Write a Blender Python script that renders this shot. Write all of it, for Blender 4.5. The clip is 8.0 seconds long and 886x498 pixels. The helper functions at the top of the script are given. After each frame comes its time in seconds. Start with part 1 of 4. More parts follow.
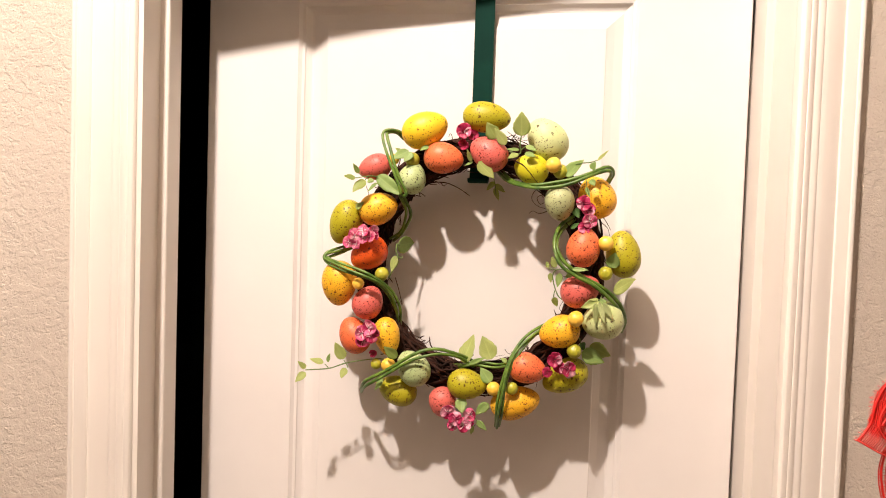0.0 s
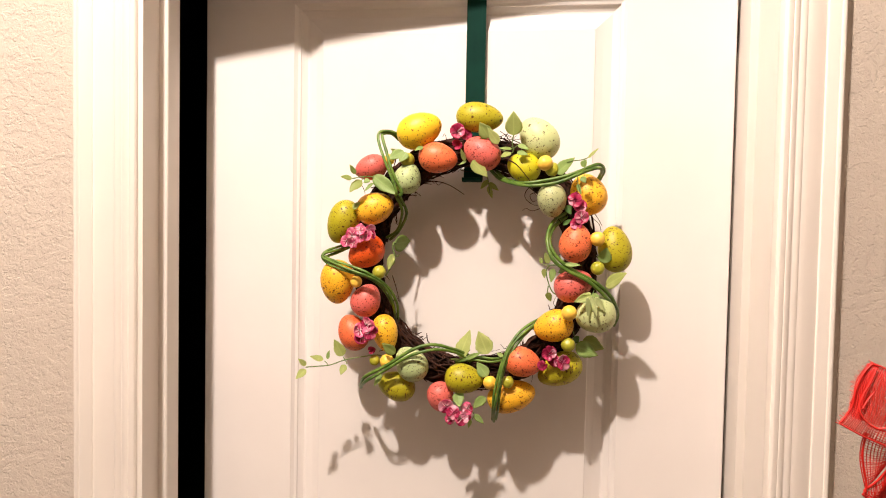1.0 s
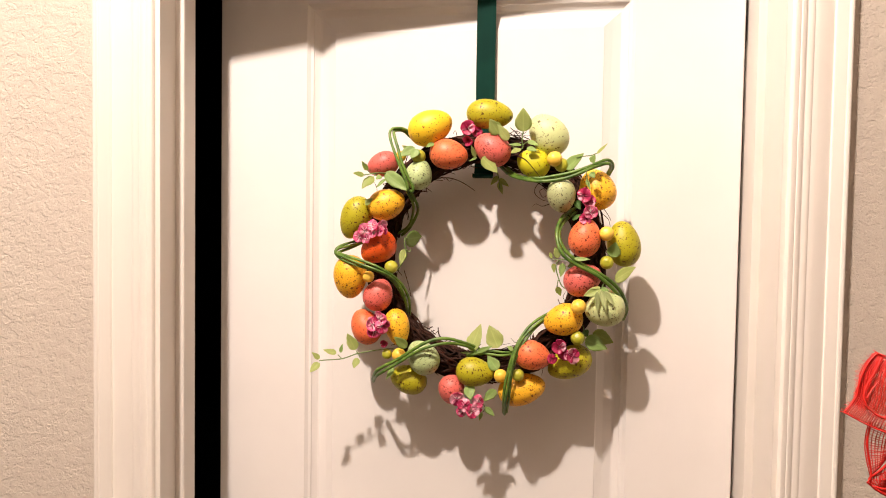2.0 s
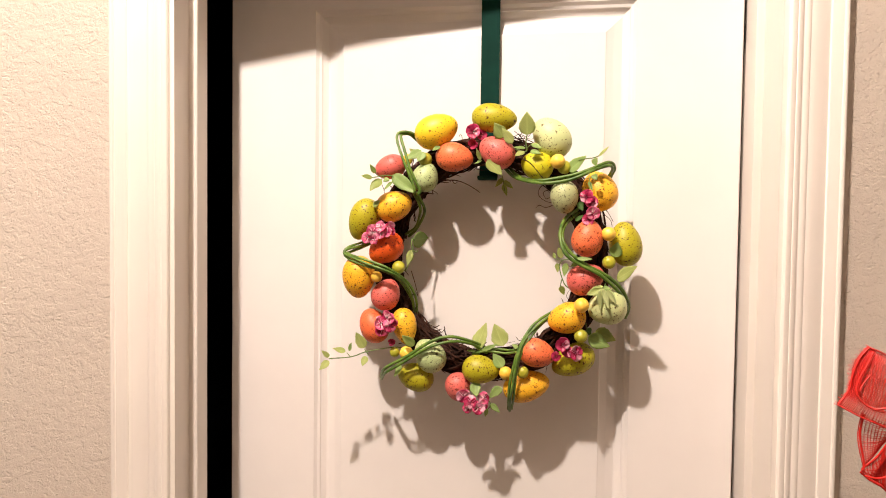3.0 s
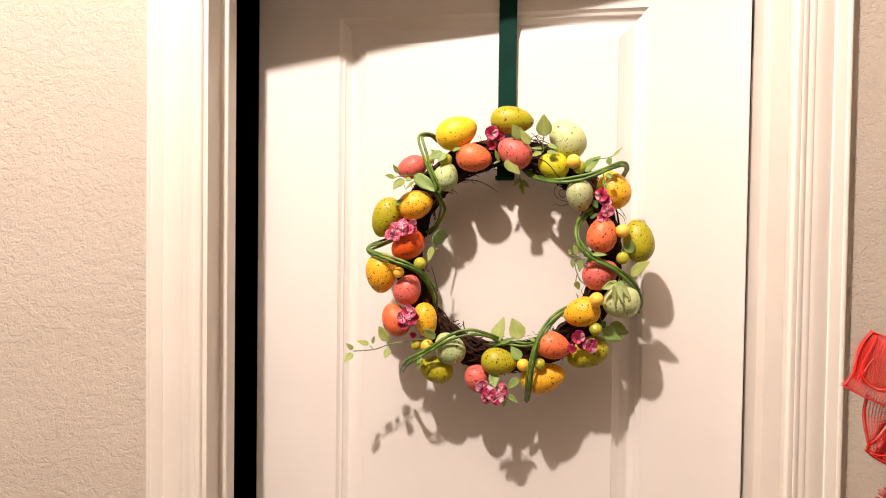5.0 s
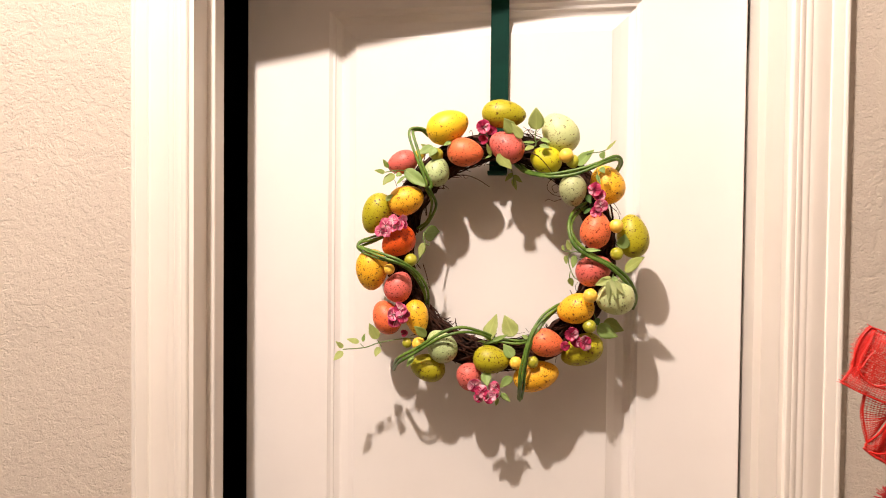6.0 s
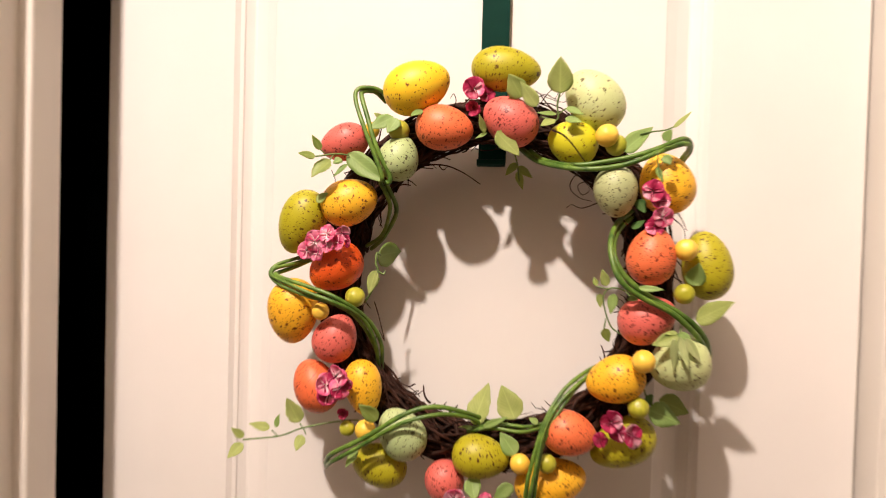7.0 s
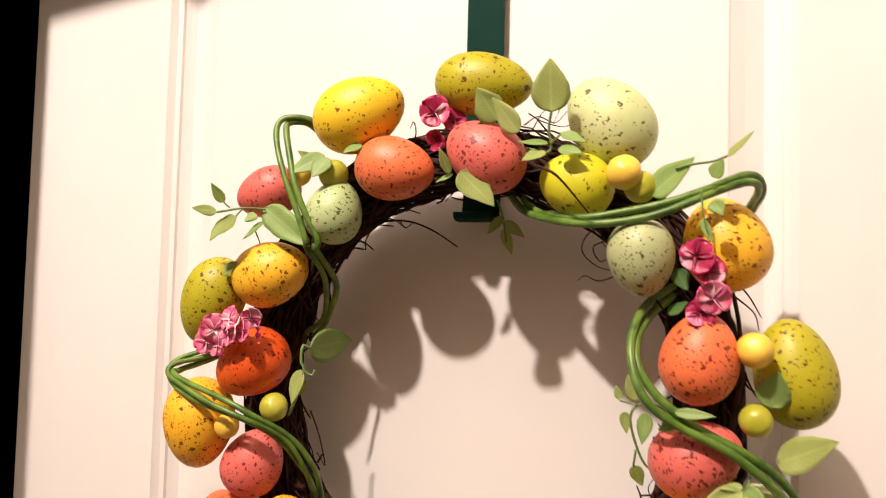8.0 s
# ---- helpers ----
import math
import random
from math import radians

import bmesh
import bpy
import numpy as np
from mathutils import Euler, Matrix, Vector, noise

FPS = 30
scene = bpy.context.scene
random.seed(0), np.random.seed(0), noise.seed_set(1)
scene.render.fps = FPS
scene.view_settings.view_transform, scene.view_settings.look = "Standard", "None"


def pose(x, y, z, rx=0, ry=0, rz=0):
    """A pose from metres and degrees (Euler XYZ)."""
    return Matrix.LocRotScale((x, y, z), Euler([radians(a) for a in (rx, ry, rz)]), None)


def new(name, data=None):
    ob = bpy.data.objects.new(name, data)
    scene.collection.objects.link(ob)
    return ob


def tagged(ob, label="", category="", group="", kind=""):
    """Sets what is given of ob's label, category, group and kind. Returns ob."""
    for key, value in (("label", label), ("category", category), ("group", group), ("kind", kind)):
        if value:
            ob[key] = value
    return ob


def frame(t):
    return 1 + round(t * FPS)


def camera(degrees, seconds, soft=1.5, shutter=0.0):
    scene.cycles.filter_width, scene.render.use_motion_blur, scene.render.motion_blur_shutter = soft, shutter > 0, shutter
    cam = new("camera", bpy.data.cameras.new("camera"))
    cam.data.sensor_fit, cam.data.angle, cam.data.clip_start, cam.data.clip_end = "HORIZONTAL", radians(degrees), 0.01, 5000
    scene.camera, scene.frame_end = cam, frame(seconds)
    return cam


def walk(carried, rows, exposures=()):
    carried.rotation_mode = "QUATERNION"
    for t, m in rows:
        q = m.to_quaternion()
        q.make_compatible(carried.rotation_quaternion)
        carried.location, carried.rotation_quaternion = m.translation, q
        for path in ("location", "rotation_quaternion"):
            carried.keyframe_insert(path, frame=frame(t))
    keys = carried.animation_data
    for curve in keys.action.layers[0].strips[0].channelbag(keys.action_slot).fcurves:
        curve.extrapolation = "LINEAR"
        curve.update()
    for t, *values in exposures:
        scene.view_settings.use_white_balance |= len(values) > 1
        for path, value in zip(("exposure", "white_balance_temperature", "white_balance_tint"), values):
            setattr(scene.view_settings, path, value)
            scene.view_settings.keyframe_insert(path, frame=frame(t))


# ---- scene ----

from math import cos, sin, pi, sqrt

# camera and walk: seconds, place in metres, yaw, pitch and roll in degrees
cam = camera(62.46, 8.0, soft=1.0, shutter=0.5)
ROWS = [
    (0, -0.4145, -0.8363, 1.6631, -1.74, -2.43, 1.90),
    (0.5, -0.4164, -0.8473, 1.6650, -1.85, -2.36, 1.58),
    (1, -0.4128, -0.8567, 1.6598, -1.94, -2.34, 1.09),
    (1.5, -0.4026, -0.8646, 1.6539, -0.98, -2.28, 0.66),
    (1.7, -0.4056, -0.8666, 1.6549, -0.95, -2.39, 0.91),
    (2.8, -0.4192, -0.8889, 1.6536, -1.08, -2.28, 0.83),
    (3, -0.4154, -0.8944, 1.6535, -0.71, -2.22, 0.73),
    (3.5, -0.4347, -0.9013, 1.6555, -1.24, -2.25, 1.01),
    (4, -0.4412, -0.9175, 1.6640, -0.89, -2.77, 0.96),
    (4.5, -0.4452, -0.9336, 1.6403, -0.71, -1.56, 0.91),
    (4.7, -0.4430, -0.9350, 1.6384, -0.51, -1.52, 0.86),
    (5.8, -0.4218, -0.9266, 1.6358, -0.22, -1.61, 0.71),
    (6, -0.4245, -0.9180, 1.6326, -0.35, -1.52, 0.61),
    (6.3, -0.4425, -0.8555, 1.6226, -0.63, -1.47, 0.71),
    (6.5, -0.4360, -0.7697, 1.6132, -0.47, -2.24, 1.57),
    (6.6, -0.4306, -0.7184, 1.6117, -0.62, -2.18, 1.78),
    (7, -0.4311, -0.5540, 1.6487, -3.95, -1.34, 1.57),
    (7.3, -0.4132, -0.4752, 1.6424, -3.21, -1.30, 0.67),
    (7.5, -0.3681, -0.4305, 1.6250, 0.10, -1.09, 1.00),
    (7.6, -0.3462, -0.4108, 1.6269, 1.46, -0.84, 1.01),
    (7.8, -0.3168, -0.3795, 1.6586, 4.75, 1.51, 0.28),
    (8, -0.3183, -0.3649, 1.6683, 5.53, 2.77, 1.49),
]


def held(x, y, z, yaw, pitch, roll):
    return pose(x, y, z, 90 + pitch, 0, yaw) @ pose(0, 0, 0, 0, 0, roll)


walk(cam, [(t, held(*row)) for t, *row in ROWS], exposures=[(0.0, 0.03, 6500, 10), (6.2, 0.03, 6500, 10), (7.0, -0.12, 6500, 10), (7.5, -0.19, 6560, 10), (8.0, -0.10, 6500, 10)])

# light: one warm bulb below the hall ceiling, the rest is bounce from the hall's walls
world = bpy.data.worlds.new("world")
scene.world = world
world.use_nodes = True
world.node_tree.nodes["Background"].inputs[0].default_value = (0.9, 0.8, 0.7, 1)
world.node_tree.nodes["Background"].inputs[1].default_value = 0.0
bulb = new("hall_bulb_light", bpy.data.lights.new("hall_bulb_light", "POINT"))
bulb.data.energy, bulb.data.color, bulb.data.shadow_soft_size = 173.0, (1.0, 0.842, 0.745), 0.028
bulb.location = (-0.835, -0.900, 2.900)

# plan: x to the right along the wall, y into the wall, its face at y = 0
JAMB_L, JAMB_R, HEAD = -0.7318, 0.0078, 2.0595
CASE_L, CASE_R = -0.7382, 0.0142
REVEAL, STOP, STOP_Y, DOOR_Y, WALL_T = 0.0062, 0.0110, 0.0520, 0.0890, 0.128
DOOR_W, DOOR_T, DOOR_H, SWING = 0.7172, 0.035, 2.0525, 10.03
HINGE = (-0.0107, 0.0730)
CEILING = 3.3
door_frame = pose(HINGE[0], HINGE[1], 0, 0, 0, -SWING)
WREATH = (-0.3288, 1.6092)


# ---- materials ----
class Mat:
    """A node material with a Principled shader; small helpers chain nodes."""

    def __init__(self, name, rough=0.5, metal=0.0, spec=0.5):
        self.m = bpy.data.materials.new(name)
        self.m.use_nodes = True
        self.t = self.m.node_tree
        self.p = self.t.nodes["Principled BSDF"]
        self.p.inputs["Roughness"].default_value = rough
        self.p.inputs["Metallic"].default_value = metal
        self.p.inputs["Specular IOR Level"].default_value = spec

    def node(self, kind, **values):
        n = self.t.nodes.new(kind)
        for k, v in values.items():
            n.inputs[k.replace("_", " ")].default_value = v
        return n

    def link(self, a, b):
        self.t.links.new(a, b)

    def coords(self, scale=(1, 1, 1), shift=False):
        c = self.node("ShaderNodeTexCoord")
        m = self.node("ShaderNodeMapping", Scale=scale)
        self.link(c.outputs["Object"], m.inputs["Vector"])
        if not shift:
            return m.outputs[0]
        info = self.node("ShaderNodeObjectInfo")
        mul = self.t.nodes.new("ShaderNodeMath")
        mul.operation = "MULTIPLY"
        mul.inputs[1].default_value = 7.3
        self.link(info.outputs["Random"], mul.inputs[0])
        add = self.t.nodes.new("ShaderNodeVectorMath")
        self.link(m.outputs[0], add.inputs[0])
        self.link(mul.outputs[0], add.inputs[1])
        return add.outputs[0]

    def noise(self, vec, scale, detail=4.0, rough=0.55, distort=0.0):
        n = self.node("ShaderNodeTexNoise", Scale=scale, Detail=detail, Roughness=rough, Distortion=distort)
        self.link(vec, n.inputs["Vector"])
        return n.outputs["Fac"]

    def ramp(self, fac, stops, kind="LINEAR"):
        r = self.t.nodes.new("ShaderNodeValToRGB")
        r.color_ramp.interpolation = kind
        e = r.color_ramp.elements
        while len(e) < len(stops):
            e.new(0.5)
        for el, (at, col) in zip(e, stops):
            el.position = at
            el.color = (col, col, col, 1) if not isinstance(col, tuple) else (*col, 1)
        self.link(fac, r.inputs[0])
        return r.outputs[0]

    def mix(self, fac, a, b, blend="MIX"):
        n = self.t.nodes.new("ShaderNodeMix")
        n.data_type, n.blend_type = "RGBA", blend
        for socket, v in ((n.inputs[0], fac), (n.inputs[6], a), (n.inputs[7], b)):
            if isinstance(v, (int, float)):
                socket.default_value = v
            elif isinstance(v, tuple):
                socket.default_value = (*v, 1)
            else:
                self.link(v, socket)
        return n.outputs[2]

    def math(self, op, a, b=0.0):
        n = self.t.nodes.new("ShaderNodeMath")
        n.operation = op
        for socket, v in zip(n.inputs, (a, b)):
            if isinstance(v, (int, float)):
                socket.default_value = v
            else:
                self.link(v, socket)
        return n.outputs[0]

    def bump(self, height, strength, distance):
        b = self.node("ShaderNodeBump", Strength=strength, Distance=distance)
        self.link(height, b.inputs["Height"])
        self.link(b.outputs[0], self.p.inputs["Normal"])

    def colour(self, c):
        if isinstance(c, tuple):
            self.p.inputs["Base Color"].default_value = (*c, 1)
        else:
            self.link(c, self.p.inputs["Base Color"])

    def roughness(self, r):
        self.link(r, self.p.inputs["Roughness"])


def plaster_material():
    k = Mat("beige_knockdown_plaster", 0.75)
    v = k.coords()
    wide = k.coords((1, 1, 1.1))
    isle = k.ramp(k.noise(wide, 96, 5, 0.62, 0.15), [(0.43, 0.0), (0.535, 1.0)], "EASE")
    crumb = k.ramp(k.noise(wide, 290, 3, 0.55, 0.2), [(0.36, 0.0), (0.62, 0.45)], "EASE")
    k.bump(k.math("ADD", isle, crumb), 1.0, 0.00044)
    k.colour(k.mix(k.noise(v, 9, 3), (0.520, 0.462, 0.398), (0.570, 0.508, 0.436)))
    return k.m


def paint_material(name, a, b, rough=0.38, dents=0.0003):
    k = Mat(name, rough)
    v = k.coords()
    k.colour(k.mix(k.ramp(k.noise(v, 7, 4), [(0.3, 0.0), (0.7, 1.0)]), a, b))
    brush = k.noise(k.coords((40, 40, 3)), 9, 4)
    k.bump(k.math("ADD", brush, k.math("MULTIPLY", k.noise(v, 160, 3), 0.6)), 0.25, dents)
    k.roughness(k.ramp(k.noise(v, 22, 3), [(0.2, rough - 0.05), (0.8, rough + 0.08)]))
    return k.m


def egg_material(name, low, high, speck, amount):
    k = Mat(name, 0.46, spec=0.42)
    v = k.coords((1, 1, 1), True)
    tone = k.ramp(k.noise(v, 26, 3), [(0.3, 0.0), (0.72, 1.0)])
    base = k.mix(tone, low, high)
    base = k.mix(k.math("MULTIPLY", k.noise(v, 240, 3), 0.22), base, tuple(c * 0.6 for c in low))
    sv = k.coords((1.08, 0.86, 0.95), True)
    clump = k.ramp(k.noise(v, 60, 2), [(0.36, 0.55), (0.6, 1.15)])
    spots = []
    for scale, small, big, share in ((280, 0.17, 0.30, 1.1), (480, 0.16, 0.24, 1.0)):
        warp = k.node("ShaderNodeTexNoise", Scale=scale * 1.3, Detail=3.0)
        k.link(sv, warp.inputs["Vector"])
        off = k.t.nodes.new("ShaderNodeVectorMath")
        off.operation = "MULTIPLY_ADD"
        k.link(warp.outputs["Color"], off.inputs[0])
        off.inputs[1].default_value = (1.7 / scale,) * 3
        k.link(sv, off.inputs[2])
        cell = k.node("ShaderNodeTexVoronoi", Scale=scale)
        k.link(off.outputs[0], cell.inputs["Vector"])
        rnd = k.t.nodes.new("ShaderNodeSeparateColor")
        k.link(cell.outputs["Color"], rnd.inputs[0])
        # cells below the share carry a spot, of a size of their own
        has = k.math("LESS_THAN", rnd.outputs[0], k.math("MULTIPLY", clump, amount * share))
        size = k.math("ADD", k.math("MULTIPLY", k.math("POWER", rnd.outputs[1], 2.2), big), small)
        soft = k.math("SUBTRACT", size, cell.outputs["Distance"])
        soft = k.math("MULTIPLY", soft, 13.0)
        n = k.t.nodes.new("ShaderNodeClamp")
        k.link(soft, n.inputs[0])
        spots.append(k.math("MULTIPLY", n.outputs[0], has))
    spot = k.math("MAXIMUM", spots[0], spots[1])
    k.colour(k.mix(k.math("MULTIPLY", spot, 0.93), base, k.mix(1.0, base, speck, "MULTIPLY")))
    k.bump(k.math("ADD", k.noise(v, 500, 2), k.math("MULTIPLY", spot, 0.4)), 0.12, 0.0003)
    k.p.inputs["Subsurface Weight"].default_value = 0.06
    k.p.inputs["Subsurface Radius"].default_value = (0.004, 0.002, 0.001)
    return k.m


def leaf_material(name, a, b):
    k = Mat(name, 0.5)
    v = k.coords((1, 1, 1), True)
    u = k.node("ShaderNodeUVMap")
    sep = k.node("ShaderNodeSeparateXYZ")
    k.link(u.outputs[0], sep.inputs[0])
    mid = k.math("ABSOLUTE", k.math("SUBTRACT", sep.outputs[1], 0.5))
    rib = k.ramp(mid, [(0.0, 1.0), (0.06, 0.0)])
    vein = k.node("ShaderNodeTexWave", Scale=3.2, Distortion=1.5)
    slant = k.node("ShaderNodeCombineXYZ")
    k.link(k.math("SUBTRACT", sep.outputs[0], k.math("MULTIPLY", mid, 0.6)), slant.inputs[0])
    k.link(slant.outputs[0], vein.inputs["Vector"])
    veins = k.ramp(vein.outputs["Fac"], [(0.0, 0.10), (0.3, 0.0)])
    base = k.mix(k.ramp(k.noise(v, 55, 3), [(0.3, 0.0), (0.7, 1.0)]), a, b)
    pale = tuple(min(1.0, c * 1.5 + 0.03) for c in b)
    base = k.mix(k.math("MAXIMUM", k.math("MULTIPLY", rib, 0.28), veins), base, pale)
    k.colour(base)
    k.bump(k.math("ADD", veins, rib), 0.15, 0.0003)
    # thin plastic foil lets some light through
    out = k.t.nodes["Material Output"]
    tr = k.node("ShaderNodeBsdfTranslucent")
    k.link(base, tr.inputs[0])
    mx = k.node("ShaderNodeMixShader", Fac=0.45)
    k.link(k.p.outputs[0], mx.inputs[1])
    k.link(tr.outputs[0], mx.inputs[2])
    k.link(mx.outputs[0], out.inputs[0])
    return k.m


def petal_material(name, inner, outer):
    k = Mat(name, 0.4)
    u = k.node("ShaderNodeUVMap")
    sep = k.node("ShaderNodeSeparateXYZ")
    k.link(u.outputs[0], sep.inputs[0])
    along = k.math("ADD", sep.outputs[0], k.math("MULTIPLY", k.noise(k.coords((1, 1, 1), True), 120, 3), 0.5))
    col = k.mix(k.ramp(along, [(0.35, 0.0), (1.1, 1.0)]), inner, outer)
    k.colour(col)
    out = k.t.nodes["Material Output"]
    tr = k.node("ShaderNodeBsdfTranslucent")
    k.link(col, tr.inputs[0])
    mx = k.node("ShaderNodeMixShader", Fac=0.3)
    k.link(k.p.outputs[0], mx.inputs[1])
    k.link(tr.outputs[0], mx.inputs[2])
    k.link(mx.outputs[0], out.inputs[0])
    return k.m


def mottled(name, a, b, scale, rough=0.5, metal=0.0, bump=0.0, spec=0.5):
    k = Mat(name, rough, metal, spec)
    v = k.coords((1, 1, 1), True)
    n = k.noise(v, scale, 4)
    k.colour(k.mix(k.ramp(n, [(0.3, 0.0), (0.7, 1.0)]), a, b))
    if bump:
        k.bump(k.noise(v, scale * 4, 3), 0.4, bump)
    return k.m


M_WALL = plaster_material()
M_TRIM = paint_material("white_semigloss_trim_paint", (0.70, 0.66, 0.605), (0.74, 0.70, 0.645), 0.48)
M_DOOR = paint_material("white_satin_door_paint", (0.79, 0.76, 0.73), (0.83, 0.80, 0.77), 0.42)
M_CEIL = mottled("white_ceiling_paint", (0.53, 0.46, 0.39), (0.59, 0.52, 0.45), 12, 0.85, bump=0.001)
M_FLOOR = mottled("brown_carpet", (0.10, 0.075, 0.055), (0.15, 0.115, 0.085), 300, 0.95, bump=0.003)
# near-black colour stands in for the lack of light beyond the door
M_ROOM_SHADE = mottled("unlit_room_shade", (0.04, 0.036, 0.032), (0.05, 0.045, 0.04), 5, 0.9)
M_HANGER = mottled("dark_green_enamel", (0.002, 0.026, 0.019), (0.003, 0.036, 0.025), 30, 0.6, spec=0.08)
M_STEEL = mottled("dark_bronze_steel", (0.045, 0.036, 0.028), (0.07, 0.056, 0.043), 40, 0.4, metal=0.8)
M_TWIG = mottled("dark_brown_twig_bark", (0.008, 0.0034, 0.002), (0.060, 0.020, 0.010), 130, 0.8, bump=0.0006, spec=0.25)
M_VINE = mottled("green_plastic_vine", (0.030, 0.090, 0.009), (0.155, 0.260, 0.036), 85, 0.42, bump=0.0006)
M_STEM = mottled("olive_green_stem", (0.10, 0.17, 0.04), (0.17, 0.26, 0.08), 80, 0.5)
M_PISTIL = mottled("dark_flower_centre", (0.02, 0.05, 0.02), (0.05, 0.1, 0.03), 200, 0.5)
M_BOW = mottled("red_deco_mesh_plastic", (0.54, 0.009, 0.006), (0.66, 0.016, 0.010), 60, 0.45)
M_RED = mottled("dark_red_felt", (0.25, 0.008, 0.01), (0.33, 0.015, 0.015), 90, 0.85, bump=0.0005)
SPECK = (0.19, 0.065, 0.050)
EGGS = {
    "yellow": egg_material("yellow_speckled_egg", (0.880, 0.528, 0.017), (0.900, 0.682, 0.033), SPECK, 0.55),
    "amber": egg_material("amber_speckled_egg", (0.87, 0.42, 0.018), (0.91, 0.55, 0.034), SPECK, 0.95),
    "coral": egg_material("coral_speckled_egg", (0.79, 0.148, 0.048), (0.85, 0.210, 0.080), SPECK, 1.10),
    "tangerine": egg_material("tangerine_speckled_egg", (0.770, 0.088, 0.009), (0.814, 0.121, 0.015), SPECK, 0.80),
    "pink": egg_material("salmon_pink_speckled_egg", (0.66, 0.125, 0.100), (0.74, 0.172, 0.138), SPECK, 1.15),
    "olive": egg_material("olive_green_speckled_egg", (0.374, 0.341, 0.009), (0.462, 0.418, 0.017), SPECK, 0.85),
    "lime": egg_material("lime_green_speckled_egg", (0.56, 0.54, 0.011), (0.68, 0.63, 0.028), SPECK, 0.42),
    "mint": egg_material("mint_green_speckled_egg", (0.396, 0.506, 0.220), (0.506, 0.594, 0.308), (0.14, 0.10, 0.06), 0.95),
    "pale": egg_material("pale_green_white_speckled_egg", (0.52, 0.60, 0.27), (0.63, 0.69, 0.35), (0.16, 0.10, 0.06), 0.48),
    "sage": egg_material("sage_green_speckled_egg", (0.395, 0.435, 0.205), (0.465, 0.505, 0.265), (0.14, 0.10, 0.06), 1.10),
}
BERRIES = {
    "honey": mottled("honey_yellow_berry_paint", (0.84, 0.50, 0.05), (0.88, 0.60, 0.09), 60, 0.4, bump=0.0003),
    "pear": mottled("pear_green_berry_paint", (0.36, 0.36, 0.02), (0.46, 0.44, 0.05), 60, 0.4, bump=0.0003),
}
LEAVES = {
    "light": leaf_material("pale_green_leaf", (0.42, 0.51, 0.15), (0.54, 0.61, 0.23)),
    "frost": leaf_material("frosted_pale_leaf", (0.56, 0.65, 0.30), (0.68, 0.75, 0.40)),
    "mid": leaf_material("fresh_green_leaf", (0.28, 0.43, 0.11), (0.40, 0.55, 0.19)),
    "olive": leaf_material("olive_green_leaf", (0.30, 0.40, 0.09), (0.42, 0.50, 0.16)),
    "dark": leaf_material("deep_green_leaf", (0.09, 0.20, 0.045), (0.16, 0.31, 0.08)),
}
PETALS = {
    "pale": petal_material("pale_pink_petal", (0.60, 0.11, 0.24), (0.82, 0.42, 0.52)),
    "rose": petal_material("rose_petal_with_pale_base", (0.96, 0.72, 0.75), (0.90, 0.15, 0.33)),
    "pink": petal_material("magenta_pink_petal", (0.58, 0.03, 0.16), (0.84, 0.26, 0.40)),
    "deep": petal_material("deep_magenta_petal", (0.30, 0.006, 0.045), (0.54, 0.03, 0.12)),
}


# ---- mesh helpers ----
def mesh_object(name, bm, material, parent=None, label="", smooth=False):
    me = bpy.data.meshes.new(name)
    bmesh.ops.recalc_face_normals(bm, faces=bm.faces)
    bm.to_mesh(me)
    bm.free()
    if smooth:
        me.polygons.foreach_set("use_smooth", [True] * len(me.polygons))
    me.materials.append(material)
    ob = new(name, me)
    ob.parent = parent
    if label:
        tagged(ob, label)
    return ob


def part(name, bm, material, parent, label="", smooth=True):
    return mesh_object(name, bm, material, parent, label, smooth)


def empty(name, m):
    ob = new(name)
    ob.matrix_basis = m
    ob.empty_display_size = 0.05
    return ob


def box(bm, x0, x1, y0, y1, z0, z1):
    v = [bm.verts.new(p) for p in ((x0, y0, z0), (x1, y0, z0), (x1, y1, z0), (x0, y1, z0), (x0, y0, z1), (x1, y0, z1), (x1, y1, z1), (x0, y1, z1))]
    for f in ((0, 3, 2, 1), (4, 5, 6, 7), (0, 1, 5, 4), (1, 2, 6, 5), (2, 3, 7, 6), (3, 0, 4, 7)):
        bm.faces.new([v[i] for i in f])


def boxed(*boxes):
    bm = bmesh.new()
    for b in boxes:
        box(bm, *b)
    return bm


def extrude_profile(bm, profile, place, ends):
    """Sweep a closed profile of (across, out) from one end to the other; place(a, o, end) gives the point."""
    rings = [[bm.verts.new(place(a, o, e)) for a, o in profile] for e in ends]
    n = len(profile)
    for i in range(n):
        j = (i + 1) % n
        bm.faces.new((rings[0][i], rings[0][j], rings[1][j], rings[1][i]))
    bm.faces.new(rings[0])
    bm.faces.new(rings[1])


def spline(points, per=7):
    """A smooth line through the points."""
    p = [Vector(q) for q in points]
    p = [p[0] * 2 - p[1]] + p + [p[-1] * 2 - p[-2]]
    out = []
    for i in range(1, len(p) - 2):
        for s in range(per):
            t = s / per
            a, b, c, d = p[i - 1:i + 3]
            out.append(0.5 * ((2 * b) + (c - a) * t + (2 * a - 5 * b + 4 * c - d) * t * t + (3 * b - a - 3 * c + d) * t ** 3))
    out.append(p[-2])
    return out


